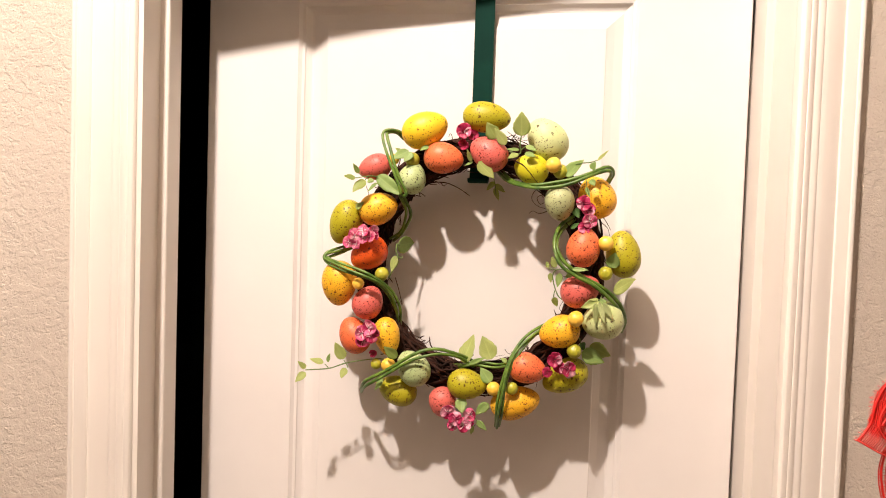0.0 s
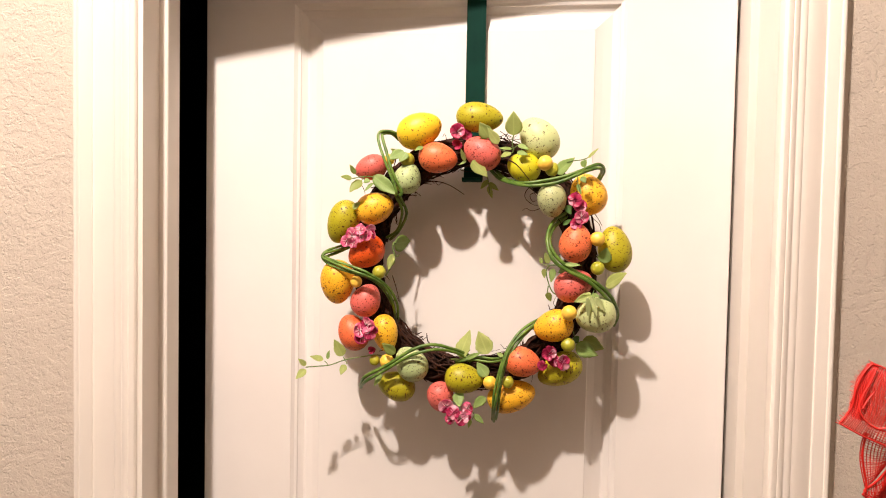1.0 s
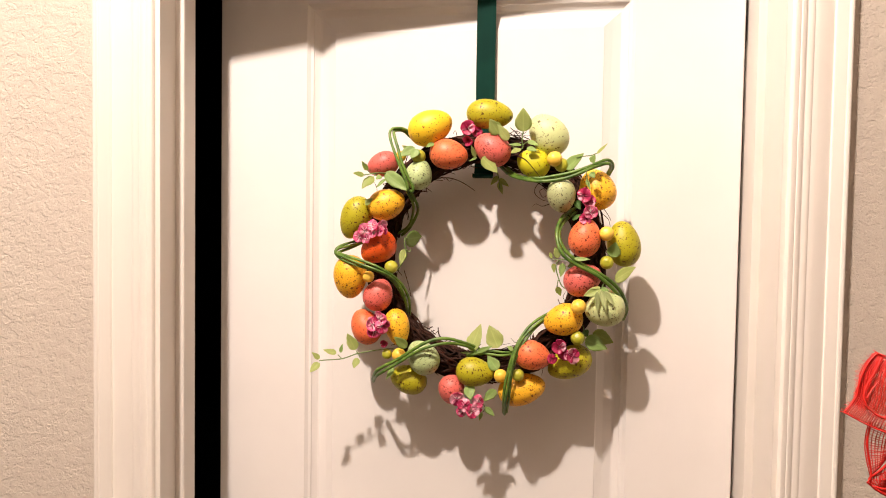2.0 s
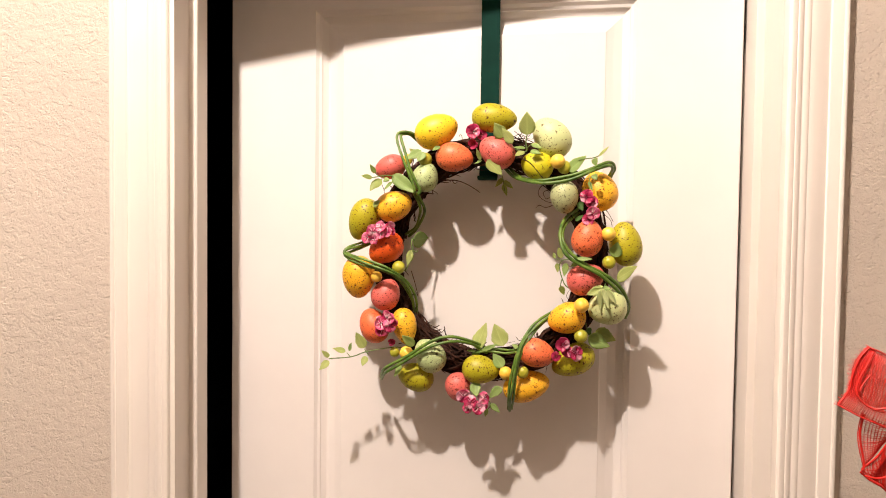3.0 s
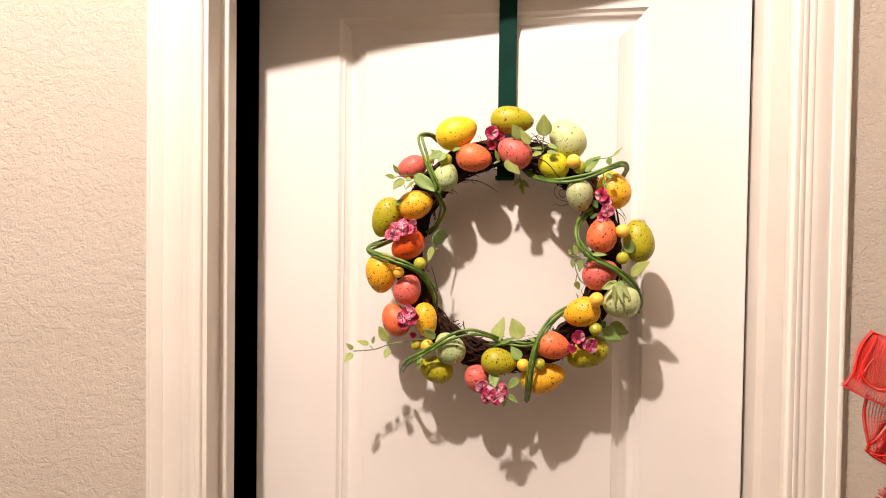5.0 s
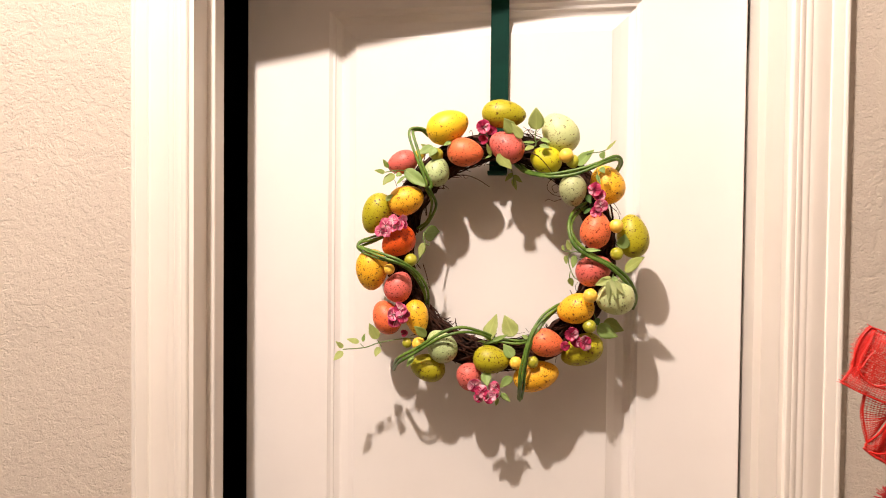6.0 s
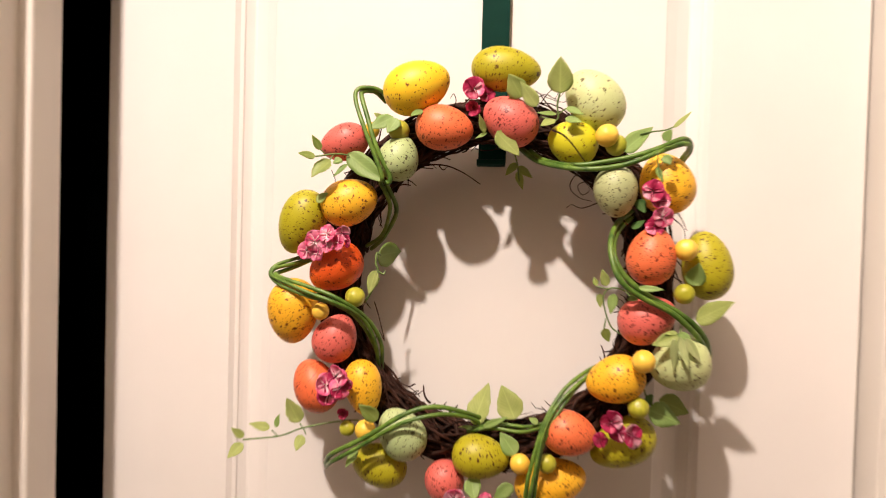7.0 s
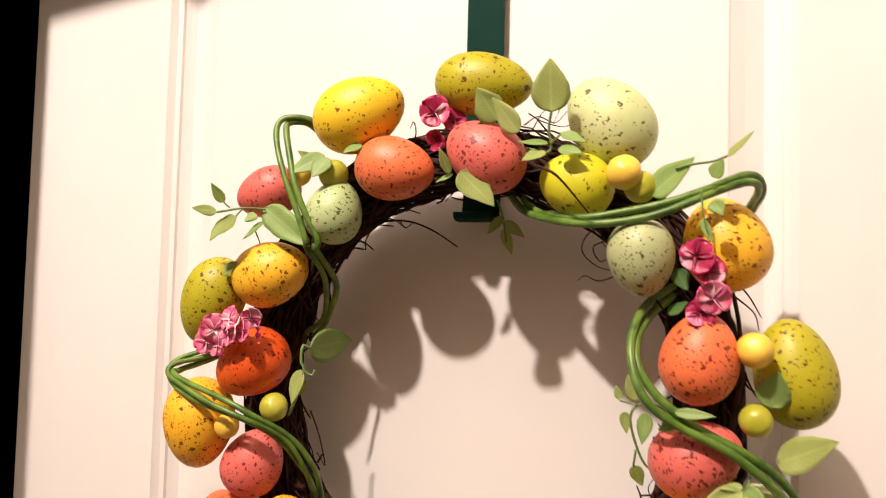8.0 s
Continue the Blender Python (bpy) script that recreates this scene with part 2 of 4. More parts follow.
def tube(bm, line, radius, sides=8, taper=0.0, wobble=0.0):
    rings, side = [], None
    n = len(line)
    for i, q in enumerate(line):
        d = (line[min(i + 1, n - 1)] - line[max(i - 1, 0)]).normalized()
        side = d.orthogonal().normalized() if side is None else (side - d * side.dot(d)).normalized()
        up = d.cross(side)
        r = radius * (1 - taper * i / (n - 1)) * (1 + random.uniform(-wobble, wobble))
        rings.append([bm.verts.new(q + r * (cos(2 * pi * k / sides) * side + sin(2 * pi * k / sides) * up)) for k in range(sides)])
    for a, b in zip(rings, rings[1:]):
        for k in range(sides):
            bm.faces.new((a[k], a[(k + 1) % sides], b[(k + 1) % sides], b[k]))
    bm.faces.new(rings[0][::-1])
    bm.faces.new(rings[-1])


# ---- the setting ----
def hall():
    out_l, out_r = JAMB_L - 0.018, JAMB_R + 0.018
    wall = mesh_object("wall_north", boxed((-3.4, out_l, 0, WALL_T, 0, CEILING), (out_r, 1.5, 0, WALL_T, 0, CEILING), (out_l, out_r, 0, WALL_T, HEAD + 0.018, CEILING)), M_WALL)
    tagged(wall, "beige knockdown-textured plaster wall with a doorway", "wall", kind="structure")
    for name, b in (("wall_west", (-3.5, -3.4, -4.9, WALL_T, 0, CEILING)), ("wall_east", (1.5, 1.6, -4.9, WALL_T, 0, CEILING)), ("wall_south", (-3.5, 1.6, -5.0, -4.9, 0, CEILING))):
        tagged(mesh_object(name, boxed(b), M_WALL), "plain beige plaster hall wall", "wall", kind="structure")
    tagged(mesh_object("ceiling", boxed((-3.5, 1.6, -5.0, WALL_T, CEILING, CEILING + 0.1)), M_CEIL), "white painted hall ceiling", "ceiling", kind="structure")
    tagged(mesh_object("floor", boxed((-3.5, 1.6, -5.0, 2.9, -0.1, 0)), M_FLOOR), "brown carpeted hall floor", "floor", kind="structure")
    # room shell behind the gap, its darkness painted in with near-black walls
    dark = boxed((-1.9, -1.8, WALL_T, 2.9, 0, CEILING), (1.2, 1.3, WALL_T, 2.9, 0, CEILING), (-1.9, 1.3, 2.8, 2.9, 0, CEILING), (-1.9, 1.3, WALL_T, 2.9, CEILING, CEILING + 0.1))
    tagged(mesh_object("wall_dark_room", dark, M_ROOM_SHADE), "walls of the unlit room behind the door, its darkness put into their colour", "wall", kind="structure")


# moulded casing: distance from its inner edge, thickness
CASING = [(0, 0), (0, 0.0074), (0.0005, 0.008), (0.0014, 0.0083), (0.0056, 0.0084), (0.0063, 0.0082), (0.0067, 0.0077), (0.0071, 0.0083), (0.008, 0.0086), (0.0118, 0.0092), (0.0128, 0.0086),
          (0.0148, 0.0066), (0.0160, 0.0067), (0.0168, 0.0078), (0.02, 0.0082), (0.0228, 0.0085), (0.0233, 0.0081), (0.0238, 0.0086), (0.03, 0.009), (0.0345, 0.009), (0.039, 0.0087), (0.043, 0.0081), (0.046, 0.0075),
          (0.0468, 0.0074), (0.0471, 0.0096), (0.0478, 0.0102), (0.05, 0.0109), (0.056, 0.0129), (0.0594, 0.0140), (0.0599, 0.0136), (0.0604, 0.0145), (0.0612, 0.0156), (0.0622, 0.0162), (0.064, 0.0166), (0.0652, 0.0161), (0.0658, 0.0148), (0.0658, 0)]


def door_trim():
    il, ir, it = CASE_L, CASE_R, HEAD + REVEAL
    wide = CASING[-1][0]
    sides = (
        ("casing_left", lambda a, o, e: (il - a, -o, 0 if e == 0 else it + a)),
        ("casing_right", lambda a, o, e: (ir + a, -o, 0 if e == 0 else it + a)),
        ("casing_head", lambda a, o, e: ((il - a) if e == 0 else (ir + a), -o, it + a)),
    )
    for name, place in sides:
        bm = bmesh.new()
        extrude_profile(bm, CASING, place, (0, 1))
        casing = mesh_object("trim_" + name, bm, M_TRIM, smooth=True)
        casing.data.set_sharp_from_angle(angle=math.radians(55))
        tagged(casing, "white painted moulded door casing with fine beads", "door casing", kind="structure")
    jamb = boxed((JAMB_L - 0.018, JAMB_L, 0.0, WALL_T, 0, HEAD + 0.018), (JAMB_R, JAMB_R + 0.018, 0.0, WALL_T, 0, HEAD + 0.018), (JAMB_L, JAMB_R, 0.0, WALL_T, HEAD, HEAD + 0.018))
    tagged(mesh_object("trim_jamb", jamb, M_TRIM), "white painted flat door jamb", "door jamb", kind="structure")
    for name, place in (
        ("stop_left", lambda a, o, e: (JAMB_L + o, STOP_Y + a, 0 if e == 0 else HEAD)),
        ("stop_right", lambda a, o, e: (JAMB_R - o, STOP_Y + a, 0 if e == 0 else HEAD)),
        ("stop_head", lambda a, o, e: (JAMB_L + STOP if e == 0 else JAMB_R - STOP, STOP_Y + a, HEAD - o)),
    ):
        bm = bmesh.new()
        r = 0.0024 if name == "stop_left" else 0.0008
        deep = DOOR_Y - STOP_Y
        prof = [(0, 0), (0, STOP - r), (r * 0.3, STOP - r * 0.3), (r, STOP), (deep - r * 0.5, STOP), (deep, STOP - r * 0.5), (deep, 0)]
        extrude_profile(bm, prof, place, (0, 1))
        tagged(mesh_object("trim_" + name, bm, M_TRIM), "white painted door stop strip on the jamb", "door stop", kind="structure")


def casing_flaws():
    """A ragged caulk bead beside the casing and a few dried paint runs on it."""
    rng = random.Random(9)
    bm = bmesh.new()
    line = []
    for i in range(90):
        line.append(Vector((CASE_R + 0.0658 + 0.0150 + rng.uniform(-0.0012, 0.0012), 0.0006, 0.9 + i * 0.0135)))
    tube(bm, line, 0.0013, 6, 0.0, 0.45)
    tagged(mesh_object("trim_caulk", bm, M_WALL, smooth=True), "ragged painted caulk bead on the wall beside the casing", "caulk", kind="structure")
    for x, y, z, r in ((-0.7585, -0.0083, 1.377, 0.0012), (-0.7660, -0.0092, 1.318, 0.0008), (0.0245, -0.0088, 1.452, 0.0010), (0.0440, -0.0092, 1.30, 0.0008)):
        bm = bmesh.new()
        bmesh.ops.create_uvsphere(bm, u_segments=10, v_segments=8, radius=r)
        for v in bm.verts:
            v.co.y *= 0.35
            v.co.z *= 1.6 if v.co.z > 0 else 1.0
        ob = mesh_object("trim_paint_run", bm, M_TRIM, smooth=True)
        ob.location = (x, y, z)
        tagged(ob, "small dried white paint run on the casing", "paint run", kind="structure")


# moulding of a door panel: distance inwards, depth below the door's face
MOULD = [(0, 0), (0.0012, 0.0014), (0.0042, 0.0044), (0.0078, 0.0056), (0.0086, 0.0080), (0.0120, 0.0108), (0.0155, 0.0132), (0.0182, 0.0136), (0.0300, 0.0092), (0.0396, 0.0044), (0.0404, 0.0032), (0.0412, 0.0030)]


def panel_door():
    door = tagged(empty("door_1", door_frame), "white painted panel door standing slightly ajar", "door", kind="structure")
    l, r = -DOOR_W, 0.0
    pl, pr = -0.588, -0.137
    levels = (0.012, 0.25, 0.86, 1.00, 1.954, DOOR_H)
    bm = bmesh.new()
    e = 0.0016

    def quad(*pts):
        bm.faces.new([bm.verts.new(p) for p in pts])

    def front(x0, x1, z0, z1):
        quad((x0, 0, z0), (x1, 0, z0), (x1, 0, z1), (x0, 0, z1))

    z0, z1 = levels[0], levels[-1]
    front(l + e, pl, z0, z1)
    front(pr, r - e, z0, z1)
    for a, b in ((levels[0], levels[1]), (levels[2], levels[3]), (levels[4], levels[5])):
        front(pl, pr, a, b)
    for x, s in ((l, 1), (r, -1)):
        quad((x + s * e, 0, z0), (x + s * e, 0, z1), (x, e, z1), (x, e, z0))
        quad((x, e, z0), (x, e, z1), (x, DOOR_T, z1), (x, DOOR_T, z0))
    quad((l, DOOR_T, z0), (l, DOOR_T, z1), (r, DOOR_T, z1), (r, DOOR_T, z0))
    for z in (z0, z1):
        quad((l, e, z), (l, DOOR_T, z), (r, DOOR_T, z), (r, e, z))
        quad((l + e, 0, z), (l, e, z), (r, e, z), (r - e, 0, z))
    bmesh.ops.remove_doubles(bm, verts=bm.verts, dist=1e-5)
    part("slab", bm, M_DOOR, door, smooth=False)
    for a, b in ((levels[1], levels[2]), (levels[3], levels[4])):
        bm = bmesh.new()
        rings = [[bm.verts.new(p) for p in ((pl + i, d, a + i), (pr - i, d, a + i), (pr - i, d, b - i), (pl + i, d, b - i))] for i, d in MOULD]
        for p, q in zip(rings, rings[1:]):
            for k in range(4):
                bm.faces.new((p[k], p[(k + 1) % 4], q[(k + 1) % 4], q[k]))
        bm.faces.new(rings[-1])
        part("panel", bm, M_DOOR, door, "raised white panel with a moulded edge", smooth=False)
    for z in (0.26, 1.07, 1.888):
        bm = boxed((0.0006, 0.0022, 0.010, DOOR_T - 0.002, z, z + 0.089))
        hinge = part("hinge", bm, M_STEEL, door, "dark bronze butt hinge", smooth=False)
        bm = bmesh.new()
        tube(bm, [Vector((0.004, DOOR_T + 0.004, z)), Vector((0.004, DOOR_T + 0.004, z + 0.089))], 0.0055, 12)
        part("knuckle", bm, M_STEEL, hinge)
    return door


hall()
door_trim()
casing_flaws()
panel_door()


# ---- wreath hanger ----
def wreath_hanger():
    x, w, t = -0.3340, 0.0128, 0.0016
    path = [(0.0395, DOOR_H - 0.04), (0.0385, DOOR_H + 0.003), (-0.0040, DOOR_H + 0.003), (-0.0048, DOOR_H - 0.01), (-0.0046, 1.80), (-0.0050, 1.728), (-0.0080, 1.7145), (-0.0160, 1.7105),
            (-0.0260, 1.7105), (-0.0300, 1.7120), (-0.0315, 1.715)]
    bm = bmesh.new()
    rings = []
    for i, (y, z) in enumerate(path):
        y0, z0 = path[max(i - 1, 0)]
        y1, z1 = path[min(i + 1, len(path) - 1)]
        d = Vector((0, y1 - y0, z1 - z0)).normalized()
        n = Vector((0, d.z, -d.y)) * t * 0.5
        c = Vector((0, y, z))
        rings.append([bm.verts.new(c + n * s + Vector((x + w * k, 0, 0))) for s, k in ((1, -1), (1, 1), (-1, 1), (-1, -1))])
    for a, b in zip(rings, rings[1:]):
        for k in range(4):
            bm.faces.new((a[k], a[(k + 1) % 4], b[(k + 1) % 4], b[k]))
    bm.faces.new(rings[0])
    bm.faces.new(rings[-1])
    ob = mesh_object("wreath_hanger", bm, M_HANGER)
    ob.matrix_basis = door_frame
    bevel = ob.modifiers.new("edge", "BEVEL")
    bevel.width, bevel.segments, bevel.limit_method = 0.0004, 2, "ANGLE"
    tagged(ob, "dark green metal over-the-door wreath hanger", "wreath hanger")


wreath_hanger()


# ---- easter wreath ----
wreath = tagged(empty("easter_wreath", door_frame @ pose(WREATH[0], 0, WREATH[1])), "twig wreath with pastel speckled eggs, berries, flowers and green vines", "wreath")


def twig_ring():
    rng = random.Random(4)
    bm = bmesh.new()
    for i in range(720):
        a0, turn = rng.uniform(0, 2 * pi), rng.uniform(0.5, 2.2)
        ph, wind = rng.uniform(0, 2 * pi), rng.uniform(-3.4, 3.4)
        rad = 0.0200 * sqrt(rng.uniform(0.05, 1.0))
        line, n = [], int(10 + turn * 10)
        drift, kink = rng.uniform(-0.12, 0.20), rng.uniform(0.0006, 0.0026)
        for k in range(n):
            s = k / (n - 1)
            a = a0 + turn * s
            top, low, left = max(0.0, sin(a)), max(0.0, -sin(a)), max(0.0, -cos(a))
            q = rad * (1 + drift * s * s) * (1 + 0.06 * top) + kink * sin(9 * a + i) + 0.5 * kink * sin(27 * a + 2 * i)
            b = ph + wind * s * 2
            R = 0.1385 + 0.0090 * top + 0.002 * low + 0.002 * left + q * cos(b)
            line.append(Vector((R * cos(a), min(-0.0305 - 0.014 * low - 0.007 * top + q * sin(b) * (0.72 + 0.3 * low), -0.0125), R * sin(a) - 0.0095)))
        tube(bm, line, rng.uniform(0.0006, 0.0021), 5, 0.45, 0.18)
    for i in range(170):
        a, b = rng.uniform(0, 2 * pi), rng.uniform(0, 2 * pi)
        q = 0.0175 + rng.uniform(0, 0.004)
        along = rng.choice((-1, 1)) * rng.uniform(0.03, 0.17)
        line = []
        for k in range(5):
            s = k / 4
            lift = q + 0.010 * s * s * rng.uniform(0.6, 1.2)
            R = 0.1385 + 0.0100 * max(0.0, sin(a)) + 0.002 * max(0.0, -cos(a)) + lift * cos(b)
            line.append(Vector((R * cos(a + along * s), min(-0.031 + lift * sin(b) * 0.8, -0.012), R * sin(a + along * s) - 0.0095)))
        tube(bm, line, rng.uniform(0.0006, 0.0013), 4, 0.5, 0.1)
    part("twig_ring", bm, M_TWIG, wreath, "dark brown woven twig ring")


def strands(name, count, radius, points, spread=0.0):
    line = spline(points)
    bm = bmesh.new()
    phase = random.uniform(0, 6)
    for i in range(count):
        own = []
        for k, q in enumerate(line):
            d = (line[min(k + 1, len(line) - 1)] - line[max(k - 1, 0)]).normalized()
            flat = Vector((d.z, 0, -d.x)).normalized() if abs(d.y) < 0.98 else Vector((1, 0, 0))
            out = flat.cross(d)
            s = (i - (count - 1) / 2) * radius * (1.6 + spread * sin(pi * k / (len(line) - 1)) ** 2)
            sway = 0.35 * radius * sin(k * 0.35 + phase + i * 2)
            own.append(q + flat * (s + sway) + out * (radius * 0.7 * ((i % 2) * 2 - 1) + sway))
        tube(bm, own, radius * random.uniform(0.9, 1.08), 8 if name == "vine" else 6, 0.5 if name == "twig" else 0.05, 0.05)
    mat, label = {"vine": (M_VINE, "bundle of glossy green vine stems"), "sprig_stem": (M_STEM, "thin olive green stem"), "twig": (M_TWIG, "loose dark brown twig")}[name]
    part(name, bm, mat, wreath, label)


def egg(kind, x, y, z, half_long, half_wide, degrees):
    bm = bmesh.new()
    rows, cols, taper = 18, 28, random.uniform(0.10, 0.17)
    rings = []
    for i in range(1, rows):
        t = -cos(pi * i / rows)
        r = half_wide * sqrt(1 - t * t) * (1 - taper * t) / (1 + taper * taper * 0.4)
        rings.append([bm.verts.new((half_long * t, r * cos(2 * pi * k / cols), r * sin(2 * pi * k / cols))) for k in range(cols)])
    ends = [bm.verts.new((-half_long, 0, 0)), bm.verts.new((half_long, 0, 0))]
    for a, b in zip(rings, rings[1:]):
        for k in range(cols):
            bm.faces.new((a[k], a[(k + 1) % cols], b[(k + 1) % cols], b[k]))
    for k in range(cols):
        bm.faces.new((ends[0], rings[0][(k + 1) % cols], rings[0][k]))
        bm.faces.new((ends[1], rings[-1][k], rings[-1][(k + 1) % cols]))
    names = {"yellow": "yellow", "amber": "amber orange", "coral": "coral orange", "tangerine": "tangerine orange", "pink": "salmon pink", "olive": "olive green", "lime": "lime green", "mint": "pale mint green", "sage": "sage green", "pale": "very pale green"}
    ob = part("egg", bm, EGGS[kind], wreath, names[kind] + " egg with brown speckles")
    ob.matrix_basis = pose(x, y, z, 0, -degrees, random.uniform(-8, 8)) @ pose(0, 0, 0, random.uniform(0, 360), 0, 0)


def berry(kind, x, y, z, radius):
    bm = bmesh.new()
    bmesh.ops.create_uvsphere(bm, u_segments=20, v_segments=12, radius=radius)
    for v in bm.verts:
        n = v.co.normalized()
        v.co *= 1 + 0.03 * noise.noise(n * 2 + Vector((x, y, z)) * 90)
        if n.z > 0.9:
            v.co.z -= radius * 0.8 * (n.z - 0.9)
    ob = part("berry", bm, BERRIES[kind], wreath, {"honey": "honey yellow berry", "pear": "pear green berry"}[kind])
    ob.matrix_basis = pose(x, y, z, random.uniform(20, 120), random.uniform(-40, 40), 0)


def leaf(tone, base, tip, width, across=None):
    base, tip = Vector(base), Vector(tip)
    ax = tip - base
    length = ax.length
    ax.normalize()
    side = ax.cross(Vector((-0.12, -0.86, 0.5))).normalized()
    width *= 1.06
    side = (side + Vector((0, random.uniform(-0.45, 0.45), 0))).normalized()
    if across:
        side = (Vector(across) - ax * ax.dot(Vector(across))).normalized()
    up = side.cross(ax).normalized()
    if up.y > 0:
        up = -up
    bend, fold = random.uniform(-0.12, 0.16) * length, random.uniform(0.04, 0.16) * width
    bm = bmesh.new()
    uv = bm.loops.layers.uv.new("UVMap")
    n, m = 18, 6
    teeth, depth = random.randint(3, 5), random.uniform(0.03, 0.11)
    grid = []
    for i in range(n + 1):
        s = i / n
        w = width * 0.55 * (sin(pi * s ** 0.72) ** 0.85 * (1 - 0.25 * s) * 1.12 + 0.03 * (1 - s))
        w *= 1 + depth * (abs(sin(pi * teeth * s)) - 0.6)
        row = []
        for j in range(m + 1):
            c = 2 * j / m - 1
            wave = 0.04 * width * sin(7 * s + 3 * c + length * 900)
            lift = bend * sin(pi * s * 0.5) ** 2 + fold * (abs(c) - 0.4) * (w / (width * 0.5)) + wave * abs(c)
            row.append((bm.verts.new(base + ax * (length * s) + side * (w * c) + up * lift), (s, j / m)))
        grid.append(row)
    for i in range(n):
        for j in range(m):
            quad = (grid[i][j], grid[i + 1][j], grid[i + 1][j + 1], grid[i][j + 1])
            f = bm.faces.new([q[0] for q in quad])
            for lp, q in zip(f.loops, quad):
                lp[uv].uv = q[1]
    ob = part("leaf", bm, LEAVES[tone], wreath, {"light": "pale green pointed leaf", "frost": "narrow frosted pale green leaf", "mid": "fresh green pointed leaf", "olive": "olive green pointed leaf", "dark": "deep green pointed leaf"}[tone])
    solid = ob.modifiers.new("thick", "SOLIDIFY")
    solid.thickness = 0.0003


def blossom(tones, x, y, z, radius):
    tones, radius = tones.split(), radius * 1.25
    bm = bmesh.new()
    bmesh.ops.create_uvsphere(bm, u_segments=8, v_segments=6, radius=radius * 0.13)
    head = part("flower", bm, M_PISTIL, wreath, {"pale": "small pale pink flower", "rose": "small bright rose flower", "pink": "small magenta pink flower", "deep": "small deep magenta flower"}[tones[1]])
    head.matrix_basis = pose(x, y, z, random.uniform(-32, 18), random.uniform(0, 360), random.uniform(-28, 28))
    for k in range(4):
        bm = bmesh.new()
        uv = bm.loops.layers.uv.new("UVMap")
        n, m = 7, 6
        grid = []
        cup, size, curl = random.uniform(0.1, 0.55), random.uniform(0.85, 1.1), random.uniform(-0.5, 0.1)
        for i in range(n + 1):
            s = i / n
            w = radius * size * (0.04 + 0.66 * sin(pi * (0.02 + 0.94 * s) ** 1.3) ** 0.72)
            row = []
            for j in range(m + 1):
                c = 2 * j / m - 1
                out = radius * size * s
                ripple = 0.10 * radius * sin(6 * c + k * 2 + 5 * s) * s
                row.append((bm.verts.new((w * c, -(cup * radius * s * s + curl * radius * s ** 4 + 0.22 * radius * c * c * (1 - 0.5 * s) + ripple), out)), (s, j / m)))
            grid.append(row)
        for i in range(n):
            for j in range(m):
                quad = (grid[i][j], grid[i + 1][j], grid[i + 1][j + 1], grid[i][j + 1])
                f = bm.faces.new([q[0] for q in quad])
                for lp, q in zip(f.loops, quad):
                    lp[uv].uv = q[1]
        p = part("petal", bm, PETALS[tones[k]], head)
        p.matrix_basis = pose(0, 0, 0, 0, 90 * k + random.uniform(-20, 20), 0)
        solid = p.modifiers.new("thick", "SOLIDIFY")
        solid.thickness = 0.0003


twig_ring()
egg("yellow", -0.0679, -0.0727, 0.1618, 0.0294, 0.0224, 23)
egg("coral", -0.0432, -0.0747, 0.1273, 0.0249, 0.0194, -8)
egg("pink", -0.1311, -0.0660, 0.1150, 0.0213, 0.0163, 200)
egg("mint", -0.0820, -0.0735, 0.1014, 0.0199, 0.0177, 73)
egg("amber", -0.1241, -0.0725, 0.0629, 0.0250, 0.0203, 20)
egg("olive", -0.1664, -0.0695, 0.0448, 0.0292, 0.0200, 248)
egg("tangerine", -0.1347, -0.0723, 0.0068, 0.0248, 0.0206, 216)
egg("amber", -0.1725, -0.0700, -0.0329, 0.0287, 0.0222, 270)
egg("pink", -0.1353, -0.0654, -0.0561, 0.0221, 0.0192, 63)
egg("coral", -0.1522, -0.0645, -0.0991, 0.0244, 0.0194, 118)
egg("amber", -0.1080, -0.0715, -0.0972, 0.0246, 0.0164, 281)
egg("mint", -0.0732, -0.0730, -0.1350, 0.0240, 0.0198, 128)
egg("olive", -0.0945, -0.0600, -0.1674, 0.0252, 0.0188, 166)
egg("pink", -0.0355, -0.0680, -0.1762, 0.0192, 0.0171, 278)
egg("olive", -0.0049, -0.0744, -0.1505, 0.0245, 0.0189, -5)
egg("amber", 0.0548, -0.0660, -0.1714, 0.0310, 0.0204, 16)
egg("coral", 0.0689, -0.0810, -0.1245, 0.0232, 0.0187, -14)
egg("olive", 0.1145, -0.0630, -0.1351, 0.0294, 0.0203, 206)
egg("amber", 0.1053, -0.0758, -0.0790, 0.0248, 0.0200, 198)
egg("pale", 0.1555, -0.0805, -0.0621, 0.0246, 0.0232, 198)
egg("pink", 0.1278, -0.0830, -0.0270, 0.0242, 0.0197, 26)
egg("coral", 0.1291, -0.0870, 0.0245, 0.0239, 0.0198, 80)
egg("olive", 0.1774, -0.0670, 0.0175, 0.0287, 0.0205, 100)
egg("amber", 0.1436, -0.0620, 0.0847, 0.0262, 0.0228, 110)
egg("sage", 0.0995, -0.0830, 0.0761, 0.0212, 0.0178, 275)
egg("pale", 0.0819, -0.0640, 0.1533, 0.0289, 0.0227, 130)
egg("lime", 0.0643, -0.0750, 0.1164, 0.0212, 0.0185, 160)
egg("olive", 0.0070, -0.0620, 0.1794, 0.0299, 0.0191, -5)
egg("pink", 0.0123, -0.0755, 0.1338, 0.0248, 0.0200, 148)

